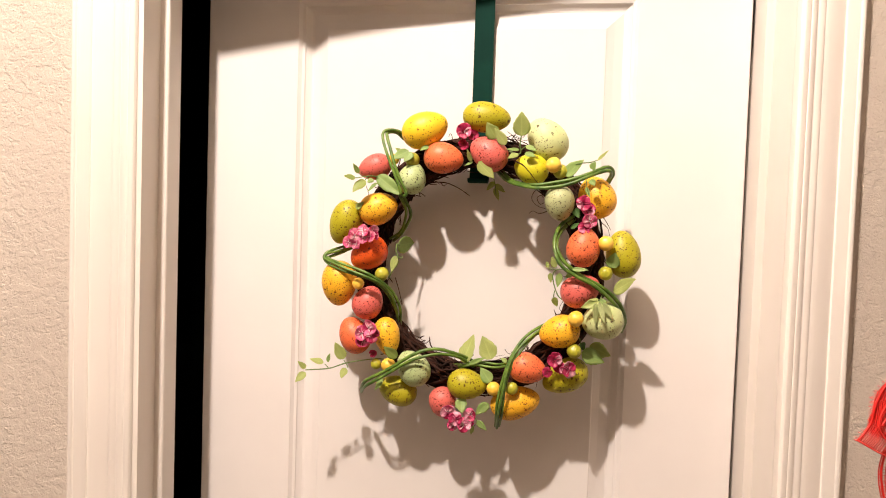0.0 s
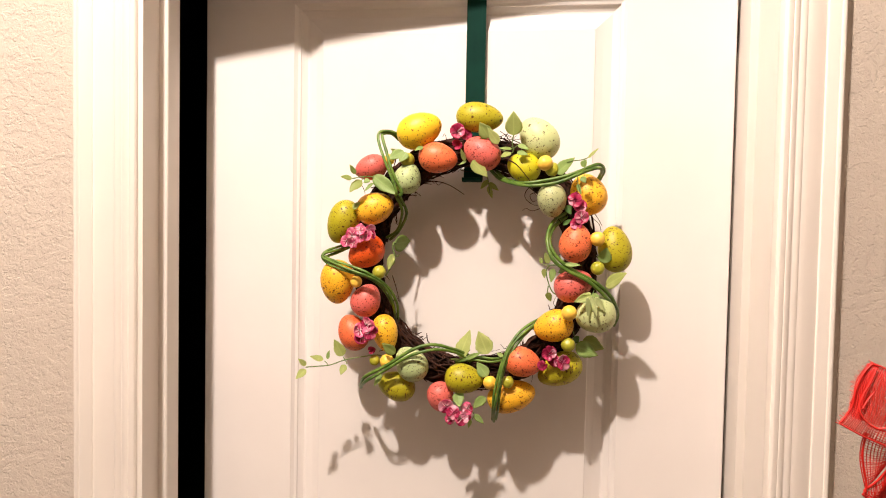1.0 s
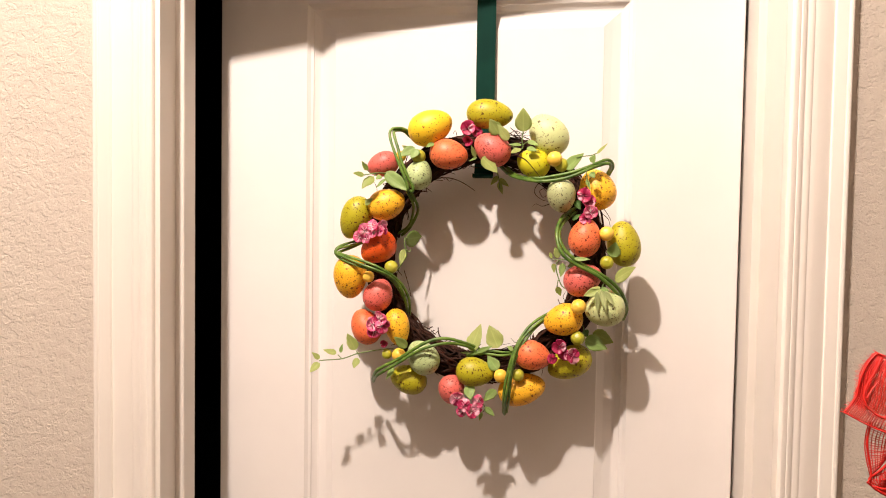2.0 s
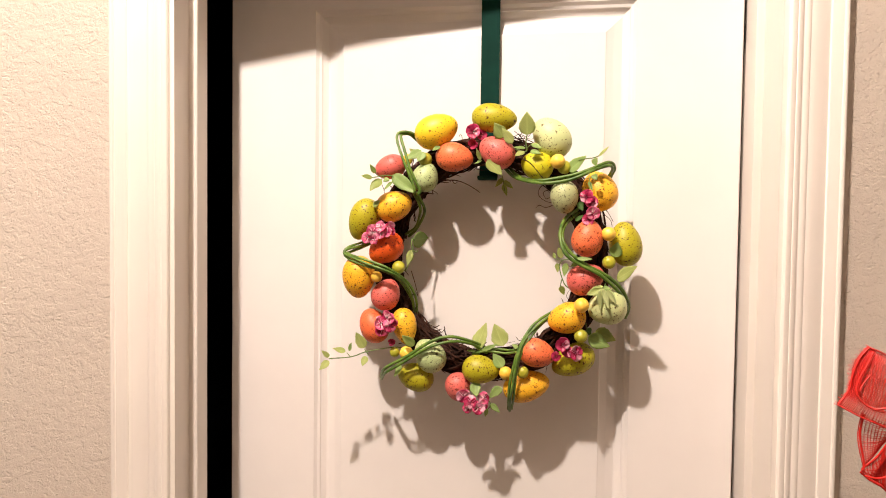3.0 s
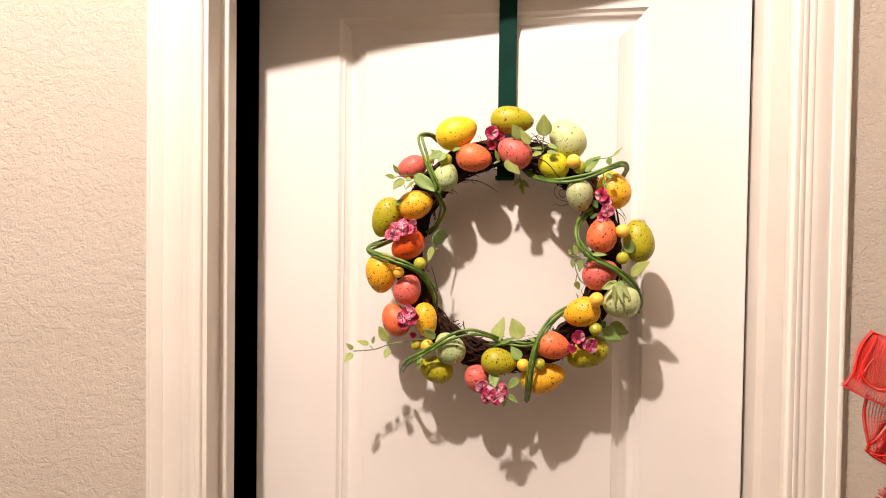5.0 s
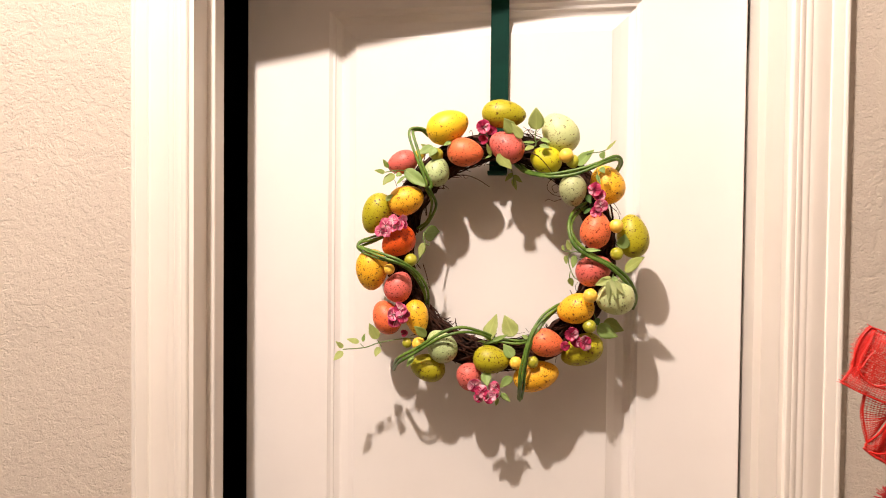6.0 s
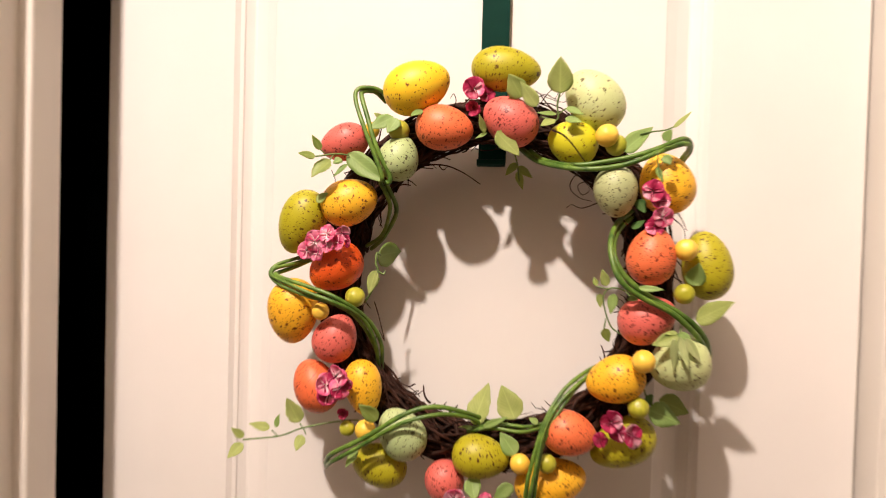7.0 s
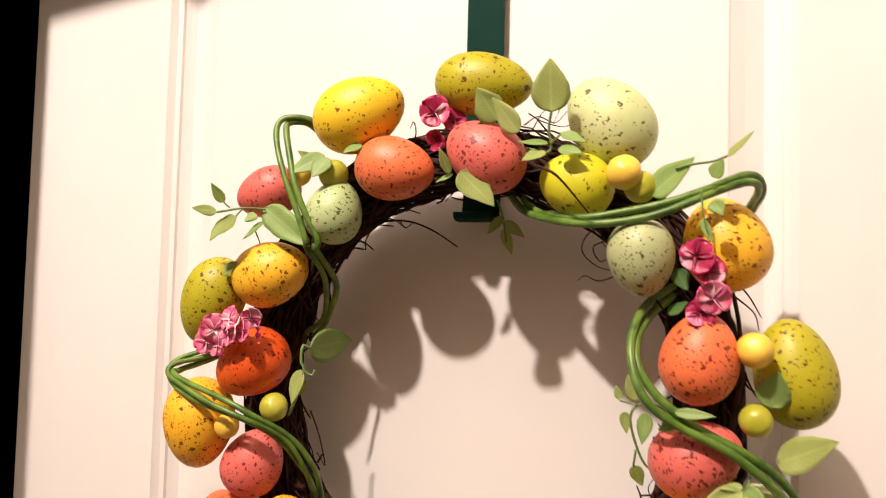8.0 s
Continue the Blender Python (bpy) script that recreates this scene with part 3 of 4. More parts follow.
berry("honey", 0.0904, -0.0900, 0.1206, 0.0094)
berry("pear", 0.0987, -0.0830, 0.1138, 0.0088)
berry("honey", 0.1548, -0.0925, 0.0304, 0.0090)
berry("pear", 0.1562, -0.0850, -0.0053, 0.0084)
berry("honey", 0.1232, -0.1010, -0.0588, 0.0093)
berry("pear", 0.1235, -0.0830, -0.1001, 0.0088)
berry("honey", 0.0287, -0.0815, -0.1522, 0.0086)
berry("pear", 0.0508, -0.0860, -0.1492, 0.0079)
berry("pear", -0.1157, -0.0780, -0.0183, 0.0087)
berry("honey", -0.1444, -0.0830, -0.0310, 0.0076)
berry("pear", -0.1202, -0.0770, -0.1319, 0.0067)
berry("honey", -0.1038, -0.0790, -0.1320, 0.0091)
berry("honey", -0.1057, -0.0740, 0.1248, 0.0070)
berry("pear", -0.0817, -0.0770, 0.1243, 0.0091)

leaf("light", (0.0517, -0.0920, 0.1538), (0.0509, -0.0950, 0.1825), 0.0174)
leaf("olive", (0.0212, -0.0880, 0.1512), (0.0100, -0.0920, 0.1691), 0.0145)
leaf("light", (0.0335, -0.0900, 0.1437), (0.0196, -0.0940, 0.1628), 0.0100)
leaf("mid", (0.0495, -0.0860, 0.1381), (0.0336, -0.0920, 0.1389), 0.0043)
leaf("light", (0.0480, -0.0880, 0.1337), (0.0367, -0.0960, 0.1254), 0.0079)
leaf("mid", (0.0572, -0.0920, 0.1425), (0.0711, -0.0960, 0.1368), 0.0066)
leaf("mid", (0.0563, -0.0960, 0.1332), (0.0700, -0.0990, 0.1302), 0.0077)
leaf("light", (0.0019, -0.0935, 0.1224), (0.0186, -0.0855, 0.1023), 0.0145)
leaf("light", (-0.0090, -0.0760, 0.1236), (-0.0143, -0.0820, 0.1382), 0.0052)
leaf("mid", (-0.0075, -0.0740, 0.1239), (-0.0162, -0.0780, 0.1181), 0.0040)
leaf("olive", (-0.1433, -0.0980, 0.1049), (-0.1495, -0.1030, 0.1162), 0.0054)
leaf("olive", (-0.1474, -0.0990, 0.0993), (-0.1608, -0.1040, 0.1002), 0.0058)
leaf("olive", (-0.1355, -0.0970, 0.0968), (-0.1485, -0.0990, 0.0805), 0.0136)
leaf("mid", (-0.1238, -0.0840, 0.1032), (-0.0904, -0.0900, 0.0796), 0.0147)
leaf("mid", (-0.1286, -0.0840, 0.0987), (-0.1354, -0.0880, 0.0949), 0.0069)
leaf("mid", (-0.1238, -0.0840, 0.0945), (-0.1345, -0.0900, 0.0833), 0.0048)
leaf("mid", (-0.0859, -0.0820, 0.1352), (-0.1057, -0.0880, 0.1229), 0.0102)
leaf("mid", (-0.0818, -0.0860, 0.1331), (-0.0888, -0.0920, 0.1201), 0.0100)
leaf("light", (-0.0919, -0.0800, 0.1305), (-0.1023, -0.0840, 0.1377), 0.0055)
leaf("mid", (-0.0615, -0.0840, 0.1408), (-0.0695, -0.0900, 0.1331), 0.0060)
leaf("olive", (-0.1493, -0.0860, 0.0624), (-0.1390, -0.0880, 0.0695), 0.0076)
leaf("mid", (0.1040, -0.0860, 0.1089), (0.1232, -0.0980, 0.1277), 0.0132)
leaf("mid", (0.1338, -0.0980, 0.1163), (0.1393, -0.1010, 0.1243), 0.0073)
leaf("light", (0.1408, -0.0990, 0.1263), (0.1517, -0.1070, 0.1379), 0.0036)
leaf("mid", (0.1337, -0.1010, 0.1043), (0.1382, -0.1040, 0.0967), 0.0067)
leaf("mid", (0.1289, -0.0980, 0.0950), (0.1339, -0.1000, 0.0833), 0.0039)
leaf("mid", (0.1347, -0.0920, 0.0726), (0.1417, -0.0940, 0.0675), 0.0040)
leaf("dark", (0.1175, -0.0840, 0.0699), (0.1229, -0.0860, 0.0594), 0.0076)
leaf("dark", (0.1139, -0.0800, 0.0466), (0.1227, -0.0840, 0.0538), 0.0065)
leaf("mid", (-0.0989, -0.0660, 0.0172), (-0.0827, -0.0340, 0.0203), 0.0186, (-0.1337, -0.6315, 0.7638))
leaf("light", (-0.0986, -0.0780, 0.0052), (-0.1038, -0.0780, -0.0159), 0.0082)
leaf("mid", (-0.1030, -0.0740, -0.0110), (-0.0956, -0.0720, -0.0012), 0.0042)
leaf("light", (-0.1597, -0.0864, -0.1263), (-0.1698, -0.0921, -0.1043), 0.0117)
leaf("light", (-0.1829, -0.0944, -0.1304), (-0.1983, -0.1021, -0.1258), 0.0069)
leaf("mid", (-0.1783, -0.0928, -0.1297), (-0.1735, -0.0934, -0.1183), 0.0054)
leaf("light", (-0.2032, -0.1015, -0.1375), (-0.2121, -0.1070, -0.1284), 0.0061)
leaf("light", (-0.2034, -0.1016, -0.1426), (-0.2145, -0.1080, -0.1537), 0.0084)
leaf("light", (-0.1571, -0.0856, -0.1374), (-0.1603, -0.0890, -0.1503), 0.0101)
leaf("olive", (-0.0914, -0.0880, -0.1202), (-0.1074, -0.0940, -0.1056), 0.0106)
leaf("mid", (-0.1107, -0.0780, -0.1478), (-0.1192, -0.0820, -0.1644), 0.0086)
leaf("light", (-0.0124, -0.0640, -0.1257), (-0.0015, -0.0580, -0.0901), 0.0176)
leaf("light", (0.0233, -0.0620, -0.1200), (0.0105, -0.0530, -0.0936), 0.0189)
leaf("mid", (-0.0035, -0.0700, -0.1258), (0.0173, -0.0720, -0.1162), 0.0053)
leaf("mid", (-0.0127, -0.0680, -0.1274), (-0.0249, -0.0700, -0.1280), 0.0031)
leaf("mid", (0.0246, -0.0800, -0.1454), (0.0113, -0.0780, -0.1278), 0.0127)
leaf("mid", (0.0430, -0.0660, -0.1215), (0.0353, -0.0660, -0.1166), 0.0053)
leaf("mid", (0.1330, -0.0740, -0.1025), (0.1612, -0.0700, -0.1142), 0.0169)
leaf("olive", (0.1423, -0.0700, -0.0950), (0.1690, -0.0640, -0.1077), 0.0157)
leaf("dark", (0.1308, -0.0740, -0.0913), (0.1364, -0.0700, -0.1003), 0.0088)
leaf("mid", (0.1634, -0.0840, 0.0017), (0.1659, -0.0870, 0.0205), 0.0138)
leaf("light", (0.1667, -0.0820, -0.0259), (0.1908, -0.1080, -0.0092), 0.0150)
leaf("light", (0.1486, -0.1030, -0.0370), (0.1283, -0.1060, -0.0448), 0.0094, (0.2, 0.3, 0.9))
leaf("frost", (0.1443, -0.1090, -0.0384), (0.1463, -0.1070, -0.0653), 0.0054, (0.95, 0.1, 0.15))
leaf("frost", (0.1485, -0.1100, -0.0368), (0.1552, -0.1080, -0.0617), 0.0058, (0.95, 0.1, 0.15))
leaf("frost", (0.1532, -0.1090, -0.0380), (0.1657, -0.1050, -0.0564), 0.0062, (0.95, 0.1, 0.15))
leaf("mid", (0.1493, -0.1020, -0.0351), (0.1591, -0.1050, -0.0423), 0.0067)
leaf("light", (0.1484, -0.1000, -0.0346), (0.1376, -0.1030, -0.0374), 0.0040)
leaf("olive", (0.0889, -0.0600, -0.0028), (0.0866, -0.0580, 0.0050), 0.0038)
leaf("olive", (0.0972, -0.0620, -0.0025), (0.0927, -0.0600, 0.0116), 0.0068)
leaf("olive", (0.0916, -0.0600, -0.0095), (0.0927, -0.0590, -0.0209), 0.0053)
leaf("mid", (0.1035, -0.0620, -0.0087), (0.1019, -0.0600, -0.0261), 0.0075)
leaf("olive", (0.0969, -0.0560, -0.0395), (0.1014, -0.0540, -0.0514), 0.0068)
leaf("mid", (0.1164, -0.1080, -0.0003), (0.1354, -0.1080, -0.0018), 0.0047)
leaf("mid", (0.1176, -0.1040, -0.0055), (0.1091, -0.1020, -0.0106), 0.0061)
leaf("mid", (-0.0118, -0.0820, -0.1659), (-0.0077, -0.0900, -0.1833), 0.0125)
leaf("mid", (0.0220, -0.0740, -0.1719), (0.0078, -0.0800, -0.1863), 0.0104)
leaf("mid", (0.0091, -0.0750, -0.1950), (0.0215, -0.0780, -0.2056), 0.0067)
leaf("mid", (0.0047, -0.0740, -0.2016), (0.0028, -0.0760, -0.2125), 0.0052)
leaf("olive", (0.0190, -0.0520, 0.1008), (0.0084, -0.0500, 0.0903), 0.0069)
leaf("olive", (0.0198, -0.0520, 0.0981), (0.0320, -0.0500, 0.0881), 0.0054)
leaf("olive", (0.0192, -0.0520, 0.0936), (0.0240, -0.0500, 0.0778), 0.0054)

strands("vine", 2, 0.00198, [(-0.0940, -0.0620, 0.1522), (-0.1051, -0.0720, 0.1593), (-0.1174, -0.0780, 0.1556), (-0.1072, -0.0880, 0.1277), (-0.0968, -0.0900, 0.1003), (-0.0895, -0.0880, 0.0830), (-0.0920, -0.0820, 0.0787), (-0.0874, -0.0680, 0.0620), (-0.0897, -0.0560, 0.0496), (-0.0993, -0.0440, 0.0345), (-0.1146, -0.0340, 0.0234)], 0.9)
strands("vine", 3, 0.00180, [(-0.1502, -0.0500, 0.0191), (-0.1715, -0.0640, 0.0094), (-0.1871, -0.0760, 0.0029), (-0.1844, -0.0840, -0.0038), (-0.1584, -0.0930, -0.0121), (-0.1269, -0.0950, -0.0218), (-0.1086, -0.0760, -0.0380), (-0.0990, -0.0600, -0.0616), (-0.1001, -0.0400, -0.0862)], 0.2)
strands("vine", 2, 0.00210, [(-0.1450, -0.0500, -0.1736), (-0.1286, -0.0880, -0.1537), (-0.0993, -0.0930, -0.1353), (-0.0675, -0.0960, -0.1161), (-0.0407, -0.0900, -0.1088), (-0.0166, -0.0740, -0.1159), (0.0016, -0.0550, -0.1292)], 1.0)
strands("vine", 2, 0.00162, [(-0.0176, -0.0620, -0.1311), (0.0063, -0.0680, -0.1256), (0.0310, -0.0680, -0.1263), (0.0548, -0.0550, -0.1232)], 0.3)
strands("vine", 3, 0.00179, [(0.0326, -0.0500, -0.2080), (0.0363, -0.0880, -0.1831), (0.0400, -0.0970, -0.1529), (0.0481, -0.0940, -0.1188), (0.0638, -0.0840, -0.0929), (0.0848, -0.0660, -0.0766), (0.1020, -0.0450, -0.0716)], 0.0)
strands("vine", 2, 0.00235, [(0.1187, -0.0450, 0.0607), (0.1027, -0.0760, 0.0465), (0.0964, -0.0980, 0.0278), (0.1028, -0.1060, 0.0085), (0.1204, -0.1040, -0.0055), (0.1471, -0.1020, -0.0204), (0.1713, -0.0860, -0.0409), (0.1827, -0.0600, -0.0628), (0.1786, -0.0400, -0.0813)], 0.05)
strands("vine", 2, 0.00208, [(0.0220, -0.0360, 0.1168), (0.0397, -0.0660, 0.1020), (0.0687, -0.0900, 0.0947), (0.1017, -0.0930, 0.0993), (0.1310, -0.0900, 0.1095), (0.1538, -0.0780, 0.1181), (0.1612, -0.0620, 0.1132), (0.1569, -0.0460, 0.1037)], 0.5)
strands("sprig_stem", 1, 0.00080, [(0.0515, -0.0920, 0.1542), (0.0503, -0.0880, 0.1445), (0.0508, -0.0860, 0.1355), (0.0470, -0.0850, 0.1333), (0.0361, -0.0800, 0.1370)])
strands("sprig_stem", 1, 0.00060, [(0.0509, -0.0870, 0.1375), (0.0561, -0.0900, 0.1414), (0.0581, -0.0920, 0.1422)])
strands("sprig_stem", 1, 0.00070, [(-0.1474, -0.0990, 0.0993), (-0.1326, -0.0940, 0.1018), (-0.1218, -0.0860, 0.1020)])
strands("sprig_stem", 1, 0.00050, [(-0.1433, -0.0980, 0.1049), (-0.1402, -0.0960, 0.1020)])
strands("sprig_stem", 1, 0.00060, [(-0.1355, -0.0970, 0.0968), (-0.1333, -0.0940, 0.1015)])
strands("sprig_stem", 1, 0.00100, [(-0.0949, -0.0735, 0.0179), (-0.0980, -0.0780, 0.0195), (-0.0979, -0.0790, 0.0104), (-0.0969, -0.0790, 0.0043), (-0.1009, -0.0780, -0.0120), (-0.1089, -0.0720, -0.0237)])
strands("sprig_stem", 1, 0.00070, [(-0.0970, -0.0790, 0.0047), (-0.0922, -0.0770, 0.0023), (-0.0906, -0.0760, 0.0054)])
strands("sprig_stem", 1, 0.00090, [(-0.2035, -0.1016, -0.1402), (-0.1764, -0.0922, -0.1376), (-0.1553, -0.0849, -0.1311), (-0.1174, -0.0722, -0.1261), (-0.1032, -0.0676, -0.1296)])
strands("sprig_stem", 1, 0.00060, [(-0.1568, -0.0854, -0.1323), (-0.1590, -0.0862, -0.1275)])
strands("sprig_stem", 1, 0.00060, [(-0.1768, -0.0923, -0.1376), (-0.1811, -0.0938, -0.1324)])
strands("sprig_stem", 1, 0.00060, [(-0.1561, -0.0852, -0.1323), (-0.1545, -0.0847, -0.1371)])
strands("sprig_stem", 1, 0.00060, [(-0.0081, -0.0700, -0.1292), (0.0092, -0.0700, -0.1242), (0.0260, -0.0660, -0.1253)])
strands("sprig_stem", 1, 0.00070, [(0.1185, -0.0640, -0.0126), (0.1107, -0.0620, -0.0055), (0.0999, -0.0610, -0.0044), (0.0950, -0.0600, -0.0136), (0.1015, -0.0580, -0.0361), (0.1102, -0.0560, -0.0436)])
strands("sprig_stem", 1, 0.00060, [(0.0984, -0.0610, -0.0052), (0.0889, -0.0600, -0.0032)])
strands("sprig_stem", 1, 0.00060, [(0.0981, -0.0580, -0.0306), (0.0965, -0.0570, -0.0394)])
strands("sprig_stem", 1, 0.00070, [(0.0158, -0.0560, 0.1103), (0.0189, -0.0530, 0.0987), (0.0212, -0.0510, 0.0852)])
strands("sprig_stem", 1, 0.00060, [(0.1161, -0.0920, 0.1216), (0.1255, -0.0970, 0.1235), (0.1348, -0.0980, 0.1246), (0.1419, -0.0990, 0.1271)])
strands("sprig_stem", 1, 0.00060, [(0.1281, -0.1000, 0.1101), (0.1295, -0.1000, 0.0973), (0.1332, -0.0990, 0.0839)])
strands("sprig_stem", 1, 0.00060, [(-0.0076, -0.0760, -0.1821), (0.0030, -0.0750, -0.1886), (0.0090, -0.0740, -0.1960), (0.0062, -0.0740, -0.2022)])
strands("sprig_stem", 1, 0.00060, [(0.1298, -0.0660, -0.0857), (0.1319, -0.0680, -0.0944), (0.1343, -0.0720, -0.0995)])
strands("sprig_stem", 1, 0.00070, [(0.1522, -0.0980, -0.0300), (0.1500, -0.1020, -0.0347), (0.1481, -0.1020, -0.0365)])
strands("twig", 1, 0.00094, [(-0.0768, -0.0500, 0.0907), (-0.0637, -0.0420, 0.0979), (-0.0461, -0.0380, 0.0993), (-0.0323, -0.0360, 0.0946), (-0.0139, -0.0340, 0.0829)])
strands("twig", 1, 0.00065, [(-0.0509, -0.0400, 0.0990), (-0.0471, -0.0400, 0.0948), (-0.0431, -0.0380, 0.0979)])
strands("twig", 1, 0.00050, [(0.0798, -0.0550, 0.0987), (0.0681, -0.0450, 0.0904), (0.0656, -0.0420, 0.0805), (0.0737, -0.0440, 0.0722), (0.0836, -0.0500, 0.0695)])
strands("twig", 1, 0.00042, [(0.0829, -0.0550, 0.0876), (0.0719, -0.0450, 0.0834), (0.0757, -0.0430, 0.0751), (0.0818, -0.0450, 0.0794), (0.0774, -0.0500, 0.0862)])
strands("twig", 1, 0.00050, [(0.0899, -0.0550, 0.0683), (0.0761, -0.0450, 0.0637), (0.0674, -0.0400, 0.0663), (0.0626, -0.0400, 0.0634)])
strands("twig", 1, 0.00083, [(0.0459, -0.0990, 0.1237), (0.0549, -0.1030, 0.1189), (0.0638, -0.1040, 0.1091), (0.0733, -0.0990, 0.0984)])
strands("twig", 1, 0.00063, [(-0.1662, -0.0800, 0.0124), (-0.1516, -0.0860, 0.0159), (-0.1413, -0.0700, 0.0187)])
strands("twig", 1, 0.00062, [(0.1114, -0.0750, 0.0481), (0.1073, -0.0700, 0.0548), (0.1039, -0.0600, 0.0603)])
strands("twig", 1, 0.00051, [(0.1502, -0.0660, 0.0630), (0.1558, -0.0660, 0.0563), (0.1621, -0.0600, 0.0455)])
strands("twig", 1, 0.00051, [(0.1490, -0.0680, 0.0561), (0.1576, -0.0660, 0.0481), (0.1611, -0.0600, 0.0386)])
strands("twig", 1, 0.00049, [(-0.0408, -0.0500, 0.1458), (-0.0354, -0.0600, 0.1519), (-0.0379, -0.0580, 0.1591), (-0.0409, -0.0560, 0.1557)])
strands("twig", 1, 0.00058, [(-0.1043, -0.0500, -0.0244), (-0.1004, -0.0450, -0.0414), (-0.0954, -0.0450, -0.0595), (-0.0992, -0.0500, -0.0504)])
strands("twig", 1, 0.00050, [(-0.1082, -0.0600, -0.0728), (-0.0902, -0.0550, -0.0945), (-0.0705, -0.0400, -0.1075), (-0.0660, -0.0360, -0.1065)])
strands("twig", 1, 0.00050, [(-0.0485, -0.0600, -0.1203), (-0.0338, -0.0600, -0.1266), (-0.0052, -0.0600, -0.1236), (0.0215, -0.0580, -0.1182), (0.0390, -0.0550, -0.1149)])
strands("twig", 1, 0.00042, [(0.0314, -0.0600, 0.1543), (0.0406, -0.0660, 0.1579), (0.0503, -0.0640, 0.1542), (0.0569, -0.0620, 0.1614)])
strands("twig", 1, 0.00038, [(0.0365, -0.0620, 0.1500), (0.0449, -0.0700, 0.1603), (0.0527, -0.0640, 0.1638), (0.0488, -0.0600, 0.1546)])
strands("twig", 1, 0.00042, [(0.0326, -0.0500, 0.1638), (0.0433, -0.0620, 0.1556), (0.0560, -0.0660, 0.1513), (0.0625, -0.0600, 0.1576)])
strands("twig", 1, 0.00047, [(-0.1436, -0.0600, 0.0916), (-0.1408, -0.0580, 0.0810), (-0.1470, -0.0560, 0.0729)])
strands("twig", 1, 0.00046, [(0.1122, -0.0500, -0.0634), (0.1048, -0.0550, -0.0525), (0.1097, -0.0600, -0.0412)])

blossom("rose rose pink rose", -0.1471, -0.0960, 0.0282, 0.0074)
blossom("rose pink rose rose", -0.1356, -0.0970, 0.0349, 0.0069)
blossom("pink rose pink pink", -0.1257, -0.0980, 0.0285, 0.0059)
blossom("pale pale rose pale", -0.1247, -0.0930, 0.0363, 0.0058)
blossom("rose pink rose pink", -0.1548, -0.0920, 0.0208, 0.0059)
blossom("pink rose pink rose", -0.1443, -0.0950, 0.0191, 0.0056)
blossom("rose pink pink rose", -0.1346, -0.0990, 0.0260, 0.0055)
blossom("deep deep pink deep", -0.1197, -0.0920, 0.0290, 0.0042)
blossom("rose deep rose pink", -0.1361, -0.0940, -0.0916, 0.0076)
blossom("rose pink deep rose", -0.1261, -0.0950, -0.0839, 0.0082)
blossom("deep rose deep pink", -0.1232, -0.0960, -0.0935, 0.0076)
blossom("deep deep rose deep", -0.1336, -0.0920, -0.1003, 0.0071)
blossom("rose deep pink rose", -0.1192, -0.0920, -0.0880, 0.0061)
blossom("deep deep deep deep", -0.1224, -0.0850, -0.1168, 0.0037)
blossom("pale deep pale rose", -0.0258, -0.0870, -0.1828, 0.0077)
blossom("pale deep pale deep", -0.0149, -0.0900, -0.1904, 0.0077)
blossom("rose pale deep rose", -0.0060, -0.0890, -0.1976, 0.0077)
blossom("pale rose deep rose", 0.0024, -0.0860, -0.1844, 0.0071)
blossom("deep rose deep pale", -0.0198, -0.0850, -0.1994, 0.0065)
blossom("pale pale rose deep", -0.0003, -0.0870, -0.1933, 0.0059)
blossom("pale deep deep deep", 0.1265, -0.0970, 0.0765, 0.0074)
blossom("deep pale deep pink", 0.1325, -0.0950, 0.0690, 0.0066)
blossom("rose pink rose pink", 0.1345, -0.0980, 0.0560, 0.0076)
blossom("deep pink deep deep", 0.1285, -0.0960, 0.0480, 0.0064)
blossom("pale deep deep deep", 0.1010, -0.0910, -0.1100, 0.0078)
blossom("deep deep pale deep", 0.1075, -0.0900, -0.1190, 0.0066)
blossom("deep pale deep pale", 0.1170, -0.0920, -0.1205, 0.0080)
blossom("deep deep deep deep", 0.0929, -0.0890, -0.1257, 0.0053)
blossom("deep rose deep deep", -0.0188, -0.0730, 0.1607, 0.0074)
blossom("deep deep deep deep", -0.0191, -0.0680, 0.1455, 0.0054)
blossom("deep deep deep deep", -0.0089, -0.0680, 0.1571, 0.0061)


# ---- red mesh bow on its stake ----
def weave(bm, upper, lower, swell, cell=0.0018, fray=0.0):
    """A woven sheet between two rails: crossing plastic threads, and thread ends along its free edge. swell(v): how far the free edge bulges."""
    rows = max(4, int((upper[0] - lower[0]).length / cell))
    length = sum((b - a).length for a, b in zip(upper, upper[1:]))
    cols, n = int(length / cell), len(upper) - 1

    def at(u, v):
        f = min(u, 1.0) * n
        i = min(int(f), n - 1)
        p = upper[i].lerp(upper[i + 1], f - i).lerp(lower[i].lerp(lower[i + 1], f - i), v)
        p.x += swell(v) * max(0.0, 1 - u) ** 2
        p.y += 0.0012 * sin(7 * u + 5 * v)
        return p

    for r in range(rows + 1):
        v = min(1.0, max(0.0, (r + random.uniform(-0.16, 0.16)) / rows))
        lift = Vector((0, 0.0003 * (r % 2), 0))
        pts = [at(k / 12, v) + lift for k in range(13)]
        if fray:
            pts.insert(0, pts[0] + (pts[0] - pts[1]).normalized() * fray * random.uniform(0.55, 1.25) + Vector((0, random.uniform(-1, 1), random.uniform(-0.5, 0.5))) * fray * 0.4)
        tube(bm, pts, random.uniform(0.00032, 0.00050), 4)
    for c in range(cols + 1):
        u = min(1.0, max(0.0, (c + random.uniform(-0.16, 0.16)) / cols))
        tube(bm, [at(u, k / 8) for k in range(9)], random.uniform(0.00032, 0.00050), 4)


